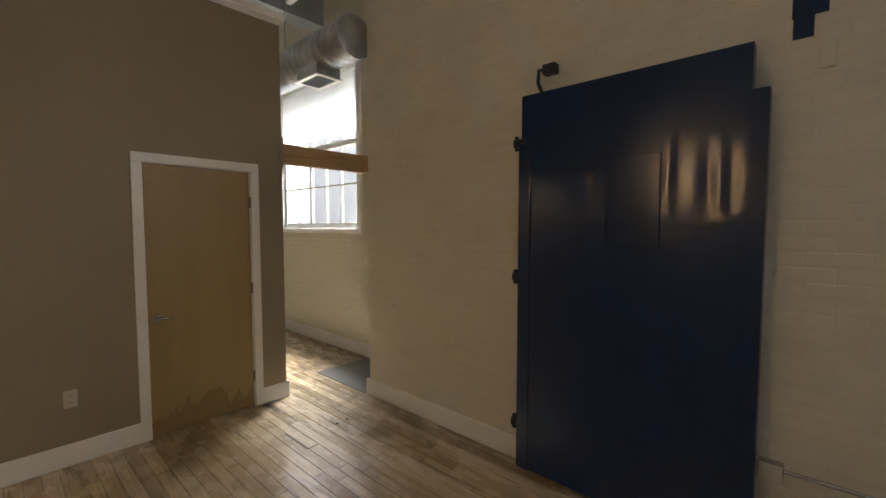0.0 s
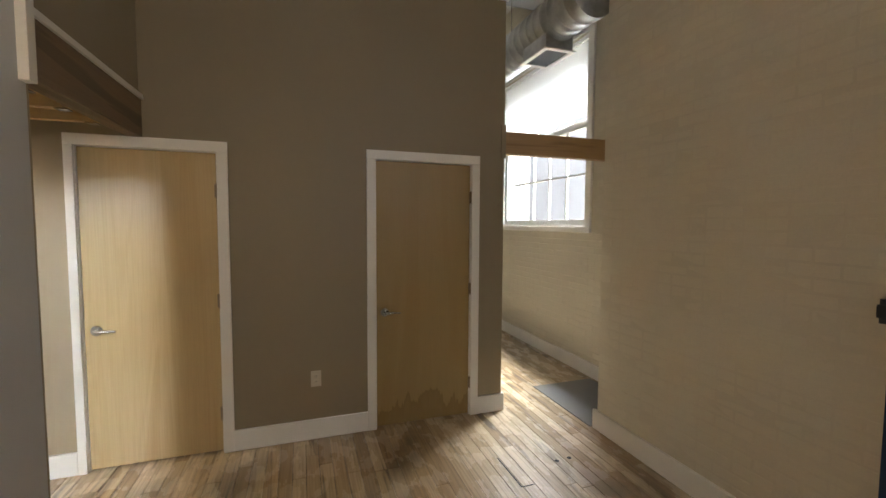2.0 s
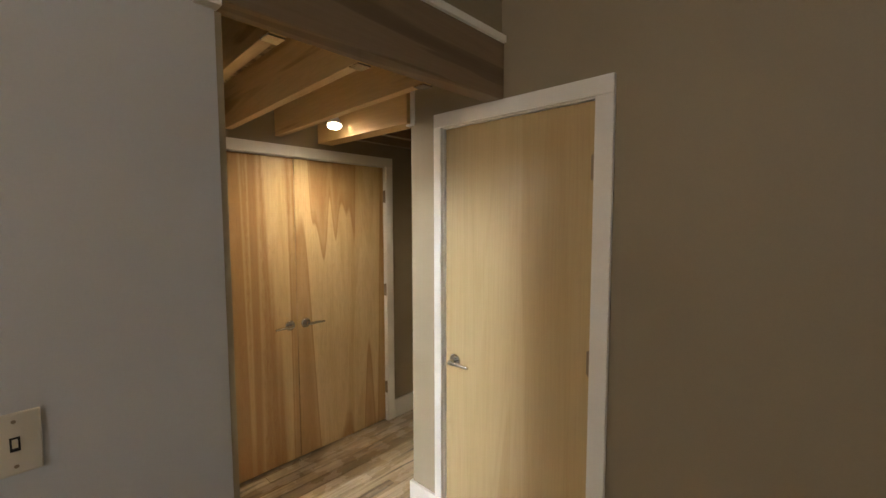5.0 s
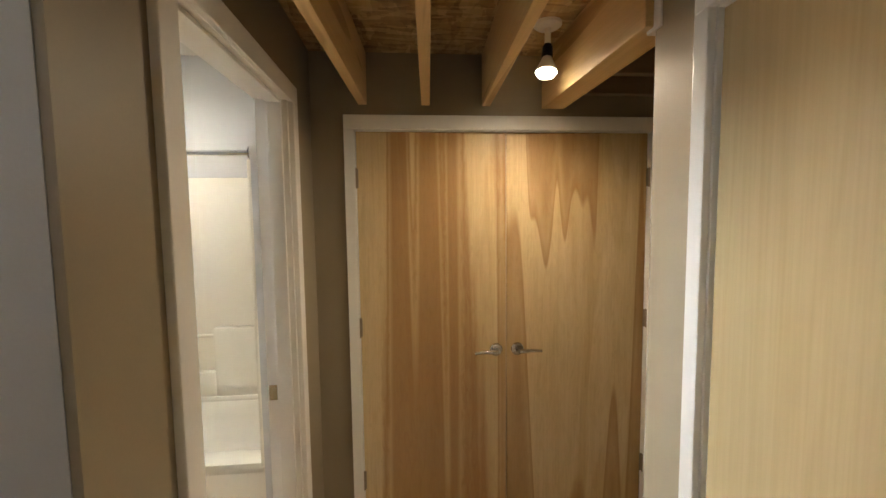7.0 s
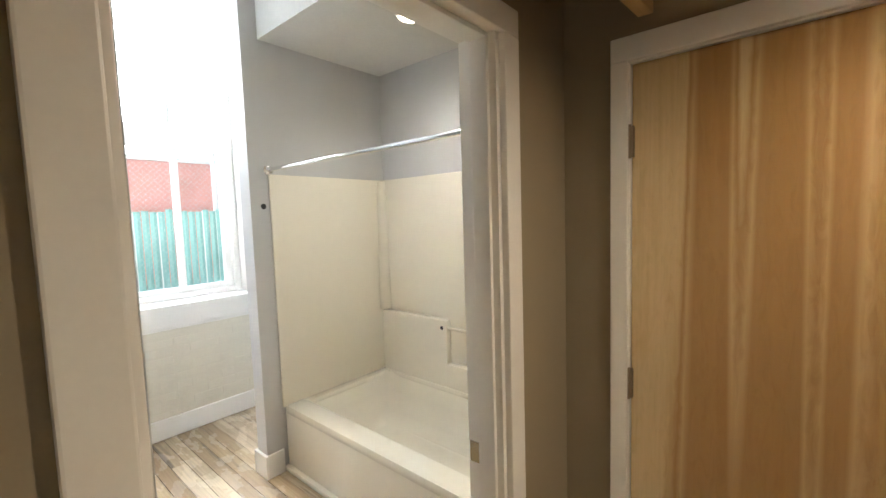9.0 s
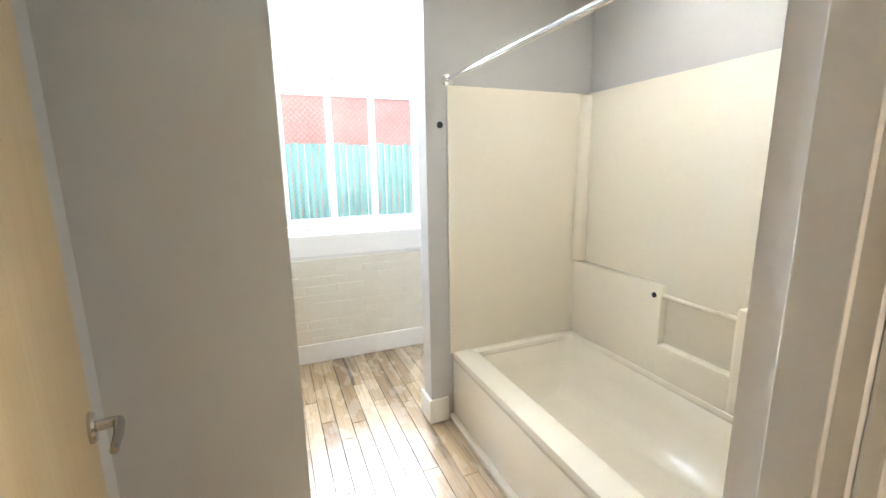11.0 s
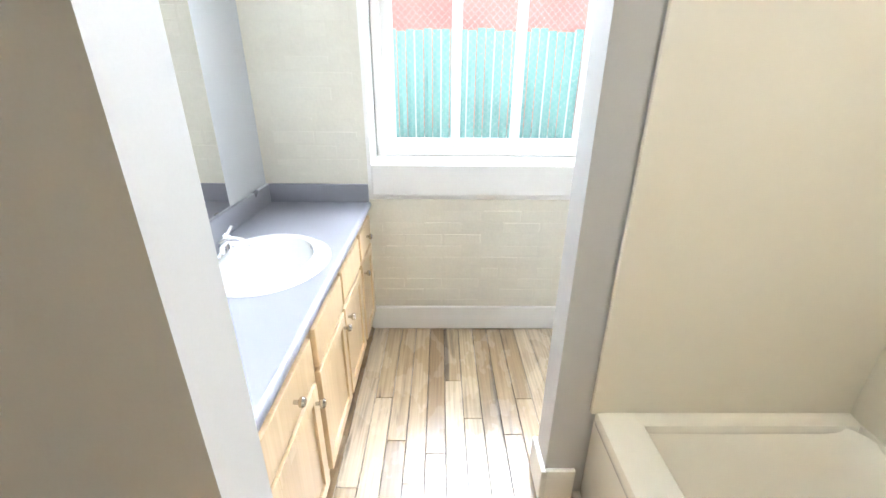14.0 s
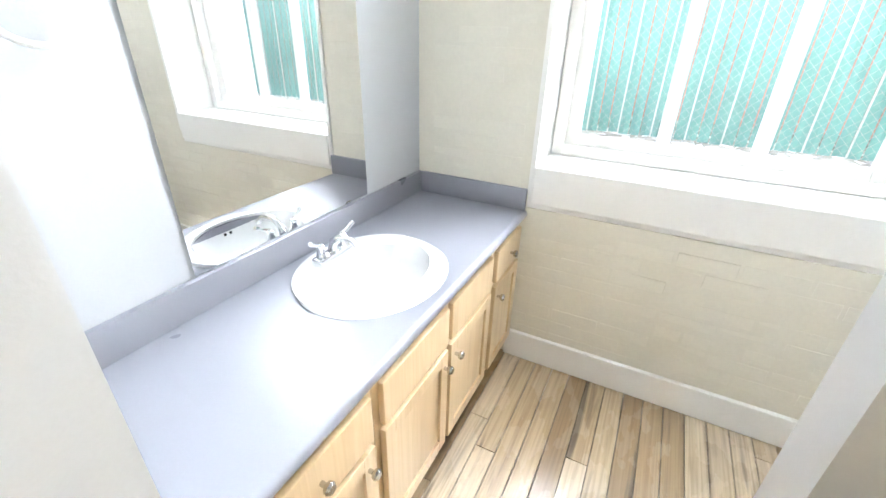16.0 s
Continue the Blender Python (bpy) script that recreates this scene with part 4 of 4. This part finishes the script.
outlet((DWX, 0.662, 0.45), UE, VE, "ivory duplex outlet on the taupe wall")
outlet((-1.573, SWY, 1.205), (-1, 0), (0, 1), "ivory toggle light switch on the grey wall", True)
ob_ = thing("conduit_outlet", (0.44, BRY, 0.44), "metal surface outlet box with conduit on the brick", "outlet")
part("box", boxes((0.39, BRY - 0.05, 0.44, 0.485, BRY + 0.001, 0.52), bevel=0.005), STEEL, ob_)
part("cover_plate", boxes((0.394, BRY - 0.057, 0.444, 0.481, BRY - 0.0505, 0.516), bevel=0.002), PLASTIC, ob_)
part("conduit", tube(bmesh.new(), [(0.485, BRY - 0.025, 0.49), (5.1, BRY - 0.025, 0.49)], 0.010, 10), STEEL, ob_, "thin metal conduit", True)

# a loose floor board with dark open joints, and two old bolt holes
gap = thing("floor_gap", (-2.0, 1.9, 0.0), "dark open joints round a loose floor board", "floor gap")
part("joint", boxes((-2.433, 1.812, 0.0003, -2.10, 1.821, 0.0012)), DARK, gap)
part("joint", boxes((-2.106, 1.821, 0.0003, -2.098, 1.903, 0.0012)), DARK, gap)
for hx, hy in ((-2.276, 2.182), (-2.281, 2.282)):
    part("bolt_hole", lathe(bmesh.new(), (hx, hy, 0.0002), (0, 0, 1), [(0, 0.016), (0.001, 0.015)], 9), DARK, gap)

# warm lamps added out of view behind the walker, to light the loft room
sc = thing("added_sconce", (-0.5, -0.27, 2.05), "unseen warm sconce added on the back wall", "sconce")
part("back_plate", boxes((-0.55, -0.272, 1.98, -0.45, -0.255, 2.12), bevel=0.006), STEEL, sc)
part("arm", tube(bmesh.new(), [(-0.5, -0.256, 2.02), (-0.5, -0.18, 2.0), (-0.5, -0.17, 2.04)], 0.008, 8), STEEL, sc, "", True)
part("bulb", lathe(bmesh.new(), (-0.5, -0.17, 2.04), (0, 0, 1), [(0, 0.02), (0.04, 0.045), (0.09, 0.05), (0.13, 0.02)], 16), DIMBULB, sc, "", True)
lamp("added_sconce_light", 'POINT', 15, (1.0, 0.66, 0.32), Matrix.Translation((-0.5, -0.10, 2.12)), radius=0.06)
# second added lamp: a weak pendant that is never in view
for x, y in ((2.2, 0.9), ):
    t = thing("added_pendant", (x, y, 4.1), "unseen warm pendant added under the high ceiling", "lamp")
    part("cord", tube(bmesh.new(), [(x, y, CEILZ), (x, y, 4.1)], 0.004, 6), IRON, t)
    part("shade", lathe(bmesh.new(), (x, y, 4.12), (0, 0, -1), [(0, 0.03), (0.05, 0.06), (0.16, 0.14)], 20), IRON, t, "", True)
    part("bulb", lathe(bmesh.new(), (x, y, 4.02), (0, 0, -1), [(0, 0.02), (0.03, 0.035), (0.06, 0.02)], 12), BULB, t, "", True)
    lamp("added_pendant_light", 'POINT', 1.6, WARM, Matrix.Translation((x, y, 3.88)), radius=0.08)

# ---- bathroom things ----
tub = thing("bathtub", (-0.79, -2.3, 0), "ivory fibreglass bathtub with moulded surround", "bathtub")
TX0, TX1, TY0, TY1, RIM, TOP = -1.70, -0.1005, -2.685, -1.79, 0.425, 1.865
bm = boxes((TX0, TY1 - 0.05, 0.03, TX1, TY1 - 0.016, RIM - 0.03), (TX0, TY1 - 0.05, 0.002, TX1, TY1 + 0.010, 0.035), bevel=0.008)
part("apron", bm, TUBMAT, tub, "ivory tub front", True)
bm = boxes((TX0, TY1 - 0.15, RIM - 0.06, TX1, TY1 - 0.012, RIM), (TX0, TY0 - 0.015, RIM - 0.05, TX1, TY0 + 0.075, RIM), (TX0, TY0 + 0.03, RIM - 0.05, TX0 + 0.075, TY1 - 0.10, RIM), (TX1 - 0.075, TY0 + 0.03, RIM - 0.0505, TX1, TY1 - 0.10, RIM - 0.0005), bevel=0.022)
part("rim", bm, TUBMAT, tub, "rounded white rim", True)
bm = bmesh.new()
rings = []
for z, ins in ((RIM - 0.012, 0.055), (RIM - 0.04, 0.075), (0.3, 0.11), (0.16, 0.15), (0.10, 0.22)):
    ring = []
    for k in range(32):
        t = 2 * math.pi * k / 32
        sx, sy = math.copysign(abs(math.cos(t)) ** 0.2, math.cos(t)), math.copysign(abs(math.sin(t)) ** 0.2, math.sin(t))
        ring.append(bm.verts.new(((TX0 + TX1) / 2 + sx * ((TX1 - TX0) / 2 - ins), (TY0 + TY1) / 2 + sy * ((TY1 - TY0) / 2 - ins), z)))
    rings.append(ring)
for r0, r1 in zip(rings, rings[1:]):
    for k in range(32):
        bm.faces.new((r0[k], r0[(k + 1) % 32], r1[(k + 1) % 32], r1[k]))
bm.faces.new(rings[-1])
part("basin", bm, TUBMAT, tub, "", True)
for r in ((TX0, TY0 - 0.02, RIM, TX1, TY0 + 0.02, TOP), (TX1 - 0.02, TY0 + 0.02, RIM - 0.01, TX1, TY1 + 0.004, TOP), (TX0, TY0 + 0.02, RIM - 0.01, TX0 + 0.02, TY1 + 0.004, TOP)):
    part("surround_panel", boxes(r, bevel=0.008), TUBMAT, tub, "", True)
part("corner_column", lathe(bmesh.new(), (TX1 - 0.025, TY0 + 0.025, 0.885), (0, 0, 1), [(0, 0.05), (0.012, 0.058), (TOP - 0.90, 0.04)], 20), TUBMAT, tub, "", True)
for r in ((-0.755, RIM + 0.002, -0.125, 0.883), (-1.675, RIM + 0.002, -1.12, 0.883), (-1.12, RIM + 0.002, -0.755, 0.585)):
    part("soap_ledge", boxes((r[0] - 0.01, TY0 - 0.012, r[1] - 0.04, r[2] + 0.01, TY0 + 0.065, r[3]), bevel=0.026), TUBMAT, tub, "moulded ledge of the surround", True)
part("grab_bar", tube(bmesh.new(), [(-1.125, TY0 + 0.045, 0.83), (-0.75, TY0 + 0.045, 0.83)], 0.012, 10), TUBMAT, tub, "", True)
part("fixing_cap", lathe(bmesh.new(), (-0.725, TY0 + 0.0655, 0.828), (0, 1, 0), [(0, 0.014), (0.004, 0.012)], 12), IRON, tub)
rod = thing("shower_rod", (-0.9, -1.79, 1.89), "straight chrome shower curtain rod", "shower rod")
part("bar", tube(bmesh.new(), [(TX0, -1.79, 1.89), (TX1, -1.79, 1.89)], 0.0125, 12), CHROME, rod, "", True)
for x, s in ((TX0, 1), (TX1, -1)):
    part("flange", lathe(bmesh.new(), (x, -1.79, 1.89), (s, 0, 0), [(0, 0.03), (0.006, 0.03), (0.012, 0.018)], 16), CHROME, rod, "", True)
hk = thing("wall_hole", (-0.101, -1.749, 1.672), "small dark round hole in the stub wall", "hole")
part("rim", lathe(bmesh.new(), (-0.1005, -1.749, 1.672), (-1, 0, 0), [(0, 0.017), (0.002, 0.015)], 14), DARK, hk)
rl = thing("recessed_light", (-0.955, -2.195, 2.645), "round recessed ceiling light, switched on", "ceiling light")
part("trim_ring", lathe(bmesh.new(), (-0.955, -2.195, 2.644), (0, 0, -1), [(0, 0.085), (0.004, 0.085), (0.006, 0.07)], 24), WHITE, rl, "", True)
part("diffuser", lathe(bmesh.new(), (-0.955, -2.195, 2.637), (0, 0, -1), [(0, 0.07), (0.003, 0.068)], 24), BULB, rl, "glowing diffuser", True)
lamp("tub_light", 'SPOT', 50, (1.0, 0.92, 0.79), look((-0.955, -2.195, 2.625), (-0.955, -2.195, 0)), cone=150, radius=0.07)

# vanity: three cabinet units, worktop, sink, tap, mirror
VF = -0.905
KNOB = [(0, 0.006), (0.012, 0.006), (0.016, 0.013), (0.024, 0.015), (0.03, 0.011)]


def knob(parent, x, z, y):
    part("knob", lathe(bmesh.new(), (x, y, z), (0, -1, 0), KNOB, 14), STEEL, parent, "small brushed metal knob", True)


def panel_door(parent, x0, x1, z0, z1, knob_x, knob_z, name="door"):
    d = part(name, boxes((x0, VF - 0.019, z0, x0 + 0.045, VF, z1), (x1 - 0.045, VF - 0.019, z0, x1, VF, z1), (x0 + 0.045, VF - 0.019, z0, x1 - 0.045, VF, z0 + 0.045), (x0 + 0.045, VF - 0.019, z1 - 0.045, x1 - 0.045, VF, z1), bevel=0.002), MAPLE, parent)
    part("panel", boxes((x0 + 0.045, VF - 0.010, z0 + 0.045, x1 - 0.045, VF - 0.002, z1 - 0.045)), MAPLE, d)
    knob(d, knob_x, knob_z, VF - 0.019)


def drawer_front(parent, x0, x1, z0, z1, knob_x=None):
    d = part("drawer", boxes((x0, VF - 0.019, z0, x1, VF, z1), bevel=0.005), MAPLE, parent)
    if knob_x is not None:
        knob(d, knob_x, (z0 + z1) / 2, VF - 0.019)


def cabinet(x0, x1, label):
    t = thing("vanity_cabinet", ((x0 + x1) / 2, -0.65, 0), label, "cabinet", "vanity units")
    part("body", boxes((x0, VF + 0.002, 0.10, x1, BNY - 0.002, 0.60), (x0, VF + 0.002, 0.60, x1, VF + 0.03, 0.748), (x0, VF + 0.03, 0.60, x0 + 0.018, BNY - 0.002, 0.748), (x1 - 0.018, VF + 0.03, 0.60, x1, BNY - 0.002, 0.748)), MAPLE, t)
    part("toe_kick", boxes((x0, VF + 0.06, 0.002, x1, VF + 0.08, 0.099)), MAPLE, t)
    return t


c1 = cabinet(-0.556, -0.112, "maple vanity unit with one drawer and one door")
drawer_front(c1, -0.50, -0.135, 0.58, 0.72, -0.311), panel_door(c1, -0.50, -0.135, 0.13, 0.56, -0.165, 0.505)
c2 = cabinet(-0.11, 0.655, "maple sink base with two doors")
drawer_front(c2, -0.09, 0.262, 0.58, 0.72), drawer_front(c2, 0.285, 0.635, 0.58, 0.72)
panel_door(c2, -0.09, 0.262, 0.13, 0.56, 0.235, 0.505), panel_door(c2, 0.285, 0.635, 0.13, 0.56, 0.315, 0.505)
c3 = cabinet(0.657, 0.984, "maple vanity unit beside the window wall")
drawer_front(c3, 0.68, 0.965, 0.58, 0.72, 0.835), panel_door(c3, 0.68, 0.965, 0.13, 0.56, 0.71, 0.505)

top = thing("vanity_worktop", (0.2, -0.65, 0.75), "grey laminate worktop with rolled front edge", "worktop")
bm = bmesh.new()
SX, SY, AX, AY, CT = 0.235, -0.655, 0.247, 0.207, 0.79
# slab with an oval cut-out
N = 48
outer, inner = [], []
xa, xb, ya_, yb_ = -0.557, 0.985, -0.915, BNY - 0.002
for k in range(N):
    t = 2 * math.pi * k / N
    c, s = math.cos(t), math.sin(t)
    inner.append(bm.verts.new((SX + (AX - 0.03) * c, SY + (AY - 0.03) * s, CT)))
    f = min(((xb - SX) / c if c > 1e-6 else (xa - SX) / c if c < -1e-6 else 9), ((yb_ - SY) / s if s > 1e-6 else (ya_ - SY) / s if s < -1e-6 else 9))
    outer.append(bm.verts.new((SX + f * c, SY + f * s, CT)))
for k in range(N):
    p, q = outer[k].co, outer[(k + 1) % N].co
    ring = [inner[k], outer[k], outer[(k + 1) % N], inner[(k + 1) % N]]
    if abs(p.x - q.x) > 1e-5 and abs(p.y - q.y) > 1e-5:
        # square off the corner between two rays
        ring.insert(2, bm.verts.new((xa if min(abs(p.x - xa), abs(q.x - xa)) < 1e-5 else xb, ya_ if min(abs(p.y - ya_), abs(q.y - ya_)) < 1e-5 else yb_, CT)))
    bm.faces.new(ring)
ret = bmesh.ops.extrude_face_region(bm, geom=bm.faces[:])
for v in ret["geom"]:
    if isinstance(v, bmesh.types.BMVert):
        v.co.z = CT - 0.038
part("slab", bm, LAMINATE, top)
part("front_edge", tube(bmesh.new(), [(xa, ya_ - 0.0, CT - 0.0195), (xb, ya_ - 0.0, CT - 0.0195)], 0.0195, 20), LAMINATE, top, "rolled front edge", True)
part("backsplash", boxes((xa, BNY - 0.022, CT + 0.0005, xb, BNY - 0.001, 0.886), bevel=0.006), LAMINATE, top, "", True)
part("side_splash", boxes((xb - 0.02, -0.925, CT + 0.0005, xb, BNY - 0.023, 0.886), bevel=0.004), LAMINATE, top, "", True)

sink = thing("sink", (SX, SY, CT), "white oval drop-in porcelain sink", "sink")
bm = bmesh.new()
rings = []
for d, z in ((-0.012, 0.001), (-0.006, 0.012), (0.010, 0.017), (0.03, 0.014), (0.042, 0.0), (0.055, -0.05), (0.085, -0.10), (0.13, -0.135), (0.18, -0.145)):
    ox = 0.0 if z >= 0.0 else -0.0
    shift_y = 0.0 if z > 0.005 else -0.02
    rings.append([bm.verts.new((SX + (AX - d * 1.1) * math.cos(t), SY + shift_y + (AY - d) * math.sin(t), CT + z)) for t in [2 * math.pi * k / 48 for k in range(48)]])
for r0, r1 in zip(rings, rings[1:]):
    for k in range(48):
        bm.faces.new((r0[k], r0[(k + 1) % 48], r1[(k + 1) % 48], r1[k]))
bm.faces.new(rings[-1])
part("bowl", bm, PORCELAIN, sink, "", True)
part("drain", lathe(bmesh.new(), (SX, SY - 0.02, CT - 0.1445), (0, 0, 1), [(0, 0.024), (0.003, 0.022)], 16), CHROME, sink, "", True)
for dx in (-0.012, 0.012):
    part("overflow_hole", lathe(bmesh.new(), (SX + dx, SY - AY + 0.052, CT - 0.03), (0, 1, 0), [(0, 0.006), (0.002, 0.006)], 10), DARK, sink)

tap = thing("faucet", (0.225, -0.515, CT + 0.016), "chrome two-handled centre-set faucet on the sink", "faucet")
FX, FYY = 0.235, -0.508
bm = boxes((FX - 0.078, FYY - 0.022, CT + 0.015, FX + 0.078, FYY + 0.022, CT + 0.032), bevel=0.008)
part("base", bm, CHROME, tap, "", True)
part("spout", tube(bmesh.new(), [(FX, FYY, CT + 0.03), (FX, FYY - 0.008, CT + 0.065), (FX, FYY - 0.04, CT + 0.088), (FX, FYY - 0.085, CT + 0.086), (FX, FYY - 0.115, CT + 0.06)], 0.012, 12, True, [0.018, 0.015, 0.012, 0.011, 0.011]), CHROME, tap, "", True)
for s in (-1, 1):
    h = part("handle", lathe(bmesh.new(), (FX + s * 0.052, FYY, CT + 0.03), (0, 0, 1), [(0, 0.018), (0.012, 0.016), (0.03, 0.010), (0.04, 0.013), (0.046, 0.008)], 14), CHROME, tap, "", True)
    part("lever", tube(bmesh.new(), [(FX + s * 0.052, FYY, CT + 0.072), (FX + s * 0.075, FYY - 0.004, CT + 0.082), (FX + s * 0.10, FYY - 0.008, CT + 0.098)], 0.006, 8, True, [0.007, 0.006, 0.008]), CHROME, h, "", True)

mir = thing("wall_mirror", (0.21, BNY, 0.89), "large frameless mirror over the vanity", "mirror")
part("glass", boxes((-0.15, BNY - 0.007, 0.889, 0.576, BNY - 0.001, 2.0), bevel=0.001), MIRROR, mir)
for x in (0.0, 0.46):
    part("clip", boxes((x - 0.012, BNY - 0.011, 0.884, x + 0.012, BNY - 0.0075, 0.897), bevel=0.001), CHROME, mir)
ring = thing("towel_ring", (-0.30, BNY, 1.55), "white towel ring on the wall beside the mirror", "towel ring")
part("mount", lathe(bmesh.new(), (-0.30, BNY, 1.57), (0, -1, 0), [(0, 0.025), (0.01, 0.024), (0.035, 0.012), (0.045, 0.012)], 16), WHITE, ring, "", True)
part("hoop", tube(bmesh.new(), [(-0.30 + 0.075 * math.sin(t), BNY - 0.045, 1.495 + 0.075 * math.cos(t)) for t in [2 * math.pi * k / 28 for k in range(29)]], 0.006, 8, False), WHITE, ring, "", True)

# ---- pieces of floors and walls ----
def shared_piece(parent, name, me, at):
    ob = new(name, me)
    ob.parent = parent
    ob.matrix_basis = Matrix.Translation(at)
    return ob


def piece_mesh(name, sx, sy, sz, bevel, material, jitter=0.0):
    bm = bmesh.new()
    box(bm, 0, 0, 0, sx, sy, sz)
    if bevel:
        bmesh.ops.bevel(bm, geom=bm.edges[:], offset=bevel, segments=1, affect='EDGES')
    if jitter:
        for v in bm.verts:
            v.co += Vector([random.uniform(-jitter, jitter) for _ in range(3)])
    bmesh.ops.recalc_face_normals(bm, faces=bm.faces)
    me = bpy.data.meshes.new(name)
    bm.to_mesh(me)
    bm.free()
    me.materials.append(material)
    return me


def joined(name, pieces, material, parent, label):
    """Many pieces in one mesh: rows of (mesh, place)."""
    verts, faces = [], []
    for me, at in pieces:
        k = len(verts)
        verts += [(v.co.x + at[0], v.co.y + at[1], v.co.z + at[2]) for v in me.vertices]
        faces += [[k + i for i in p.vertices] for p in me.polygons]
    if not verts:
        return
    me = bpy.data.meshes.new(name)
    me.from_pydata(verts, [], faces)
    me.materials.append(material)
    ob = new(name, me)
    ob.parent = parent
    tagged(ob, label, "", "", "stuff")


rng = random.Random(7)
PW = 0.083
plank_meshes = {n: piece_mesh("plank", n - 0.002, PW - 0.0026, 0.02, 0.0012, PLANK) for n in (0.6, 0.95, 1.3, 1.8, 2.3)}
near, rest = [], []
y = -3.15
while y < 3.85:
    x = -8.9 + rng.uniform(0, 1.2)
    while x < 5.1:
        n = rng.choice((0.6, 0.95, 1.3, 1.3, 1.8, 2.3))
        xc = x + n / 2
        close = (-3.3 < xc < -1.2 and 0.2 < y < 2.6) or (-3.6 < xc < 1.0 and -1.9 < y < -0.35)
        z = -0.021 + rng.uniform(-0.0006, 0.0006)
        if close and len(near) < 300:
            near.append((plank_meshes[n], (x, y, z)))
        else:
            rest.append((plank_meshes[n], (x, y, z)))
        x += n
    y += PW
for me, at in near:
    shared_piece(floor, "plank", me, at)
joined("planks", rest, PLANKJ, floor, "worn strip floor boards")

BH, BL = 0.068, 0.213


def bricks(parent, material, along, face, lo, hi, z0, z1, pick, hole=None, limit=300):
    """Courses of painted brick on a wall's face: along 'x' (faces -y) or 'y' (faces -x)."""
    size = (BL - 0.009, 0.012, BH - 0.009) if along == "x" else (0.012, BL - 0.009, BH - 0.009)
    half = ((BL - 0.009) / 2 - 0.004, 0.012, BH - 0.009) if along == "x" else (0.012, (BL - 0.009) / 2 - 0.004, BH - 0.009)
    full = [piece_mesh("brick", *size, 0.003, material, 0.0012) for _ in range(5)]
    short = [piece_mesh("brick", *half, 0.003, material, 0.001) for _ in range(2)]
    out, nears = [], 0
    row = 0
    z = z0
    while z + BH <= z1 + 0.03:
        header = row % 6 == 5
        s = lo - (BL / 2 if row % 2 and not header else 0)
        while s < hi - 0.02:
            n = BL / 2 if header else BL
            if s < lo:
                n, q = BL / 2, lo
                me = rng.choice(short)
                s = lo
            else:
                q = s
                me = rng.choice(short if header else full)
            if q + n <= hi + 0.02 and not (hole and q + n > hole[0] - 0.01 and q < hole[1] + 0.01 and z + BH > hole[2] - 0.01 and z < hole[3] + 0.01):
                dep = face + rng.uniform(-0.001, 0.0012)
                at = (q, dep, z + rng.uniform(-0.001, 0.001)) if along == "x" else (dep, q, z + rng.uniform(-0.001, 0.001))
                if pick(q + n / 2, z) and nears < limit:
                    shared_piece(parent, "brick", me, at)
                    nears += 1
                else:
                    out.append((me, at))
            s += n
        z += BH
        row += 1
    joined("bricks", out, material, parent, "painted brickwork")


bricks(brick_wall, BRICKP, "x", BRY + 0.0032, BRX + 0.006, 3.0, 0.0, 4.5, lambda s, z: s < -0.8 and 0.15 < z < 2.35)
bricks(far_wall, BRICKP, "x", FWY + 0.0015, -7.0, BRX - 0.01, 0.0, 4.5, lambda s, z: -5.2 < s < -3.2 and z < 1.5, (V0 - 0.09, V1 + 0.09, VZ0 - 0.07, VZ1 + 0.1))
bricks(bath_wall, BRICKB, "y", BWX + 0.0034, -2.8, BNY - 0.005, 0.0, 3.35, lambda s, z: s > -2.1 and z < 2.2, (W0, W1, 0.825, WZ1))
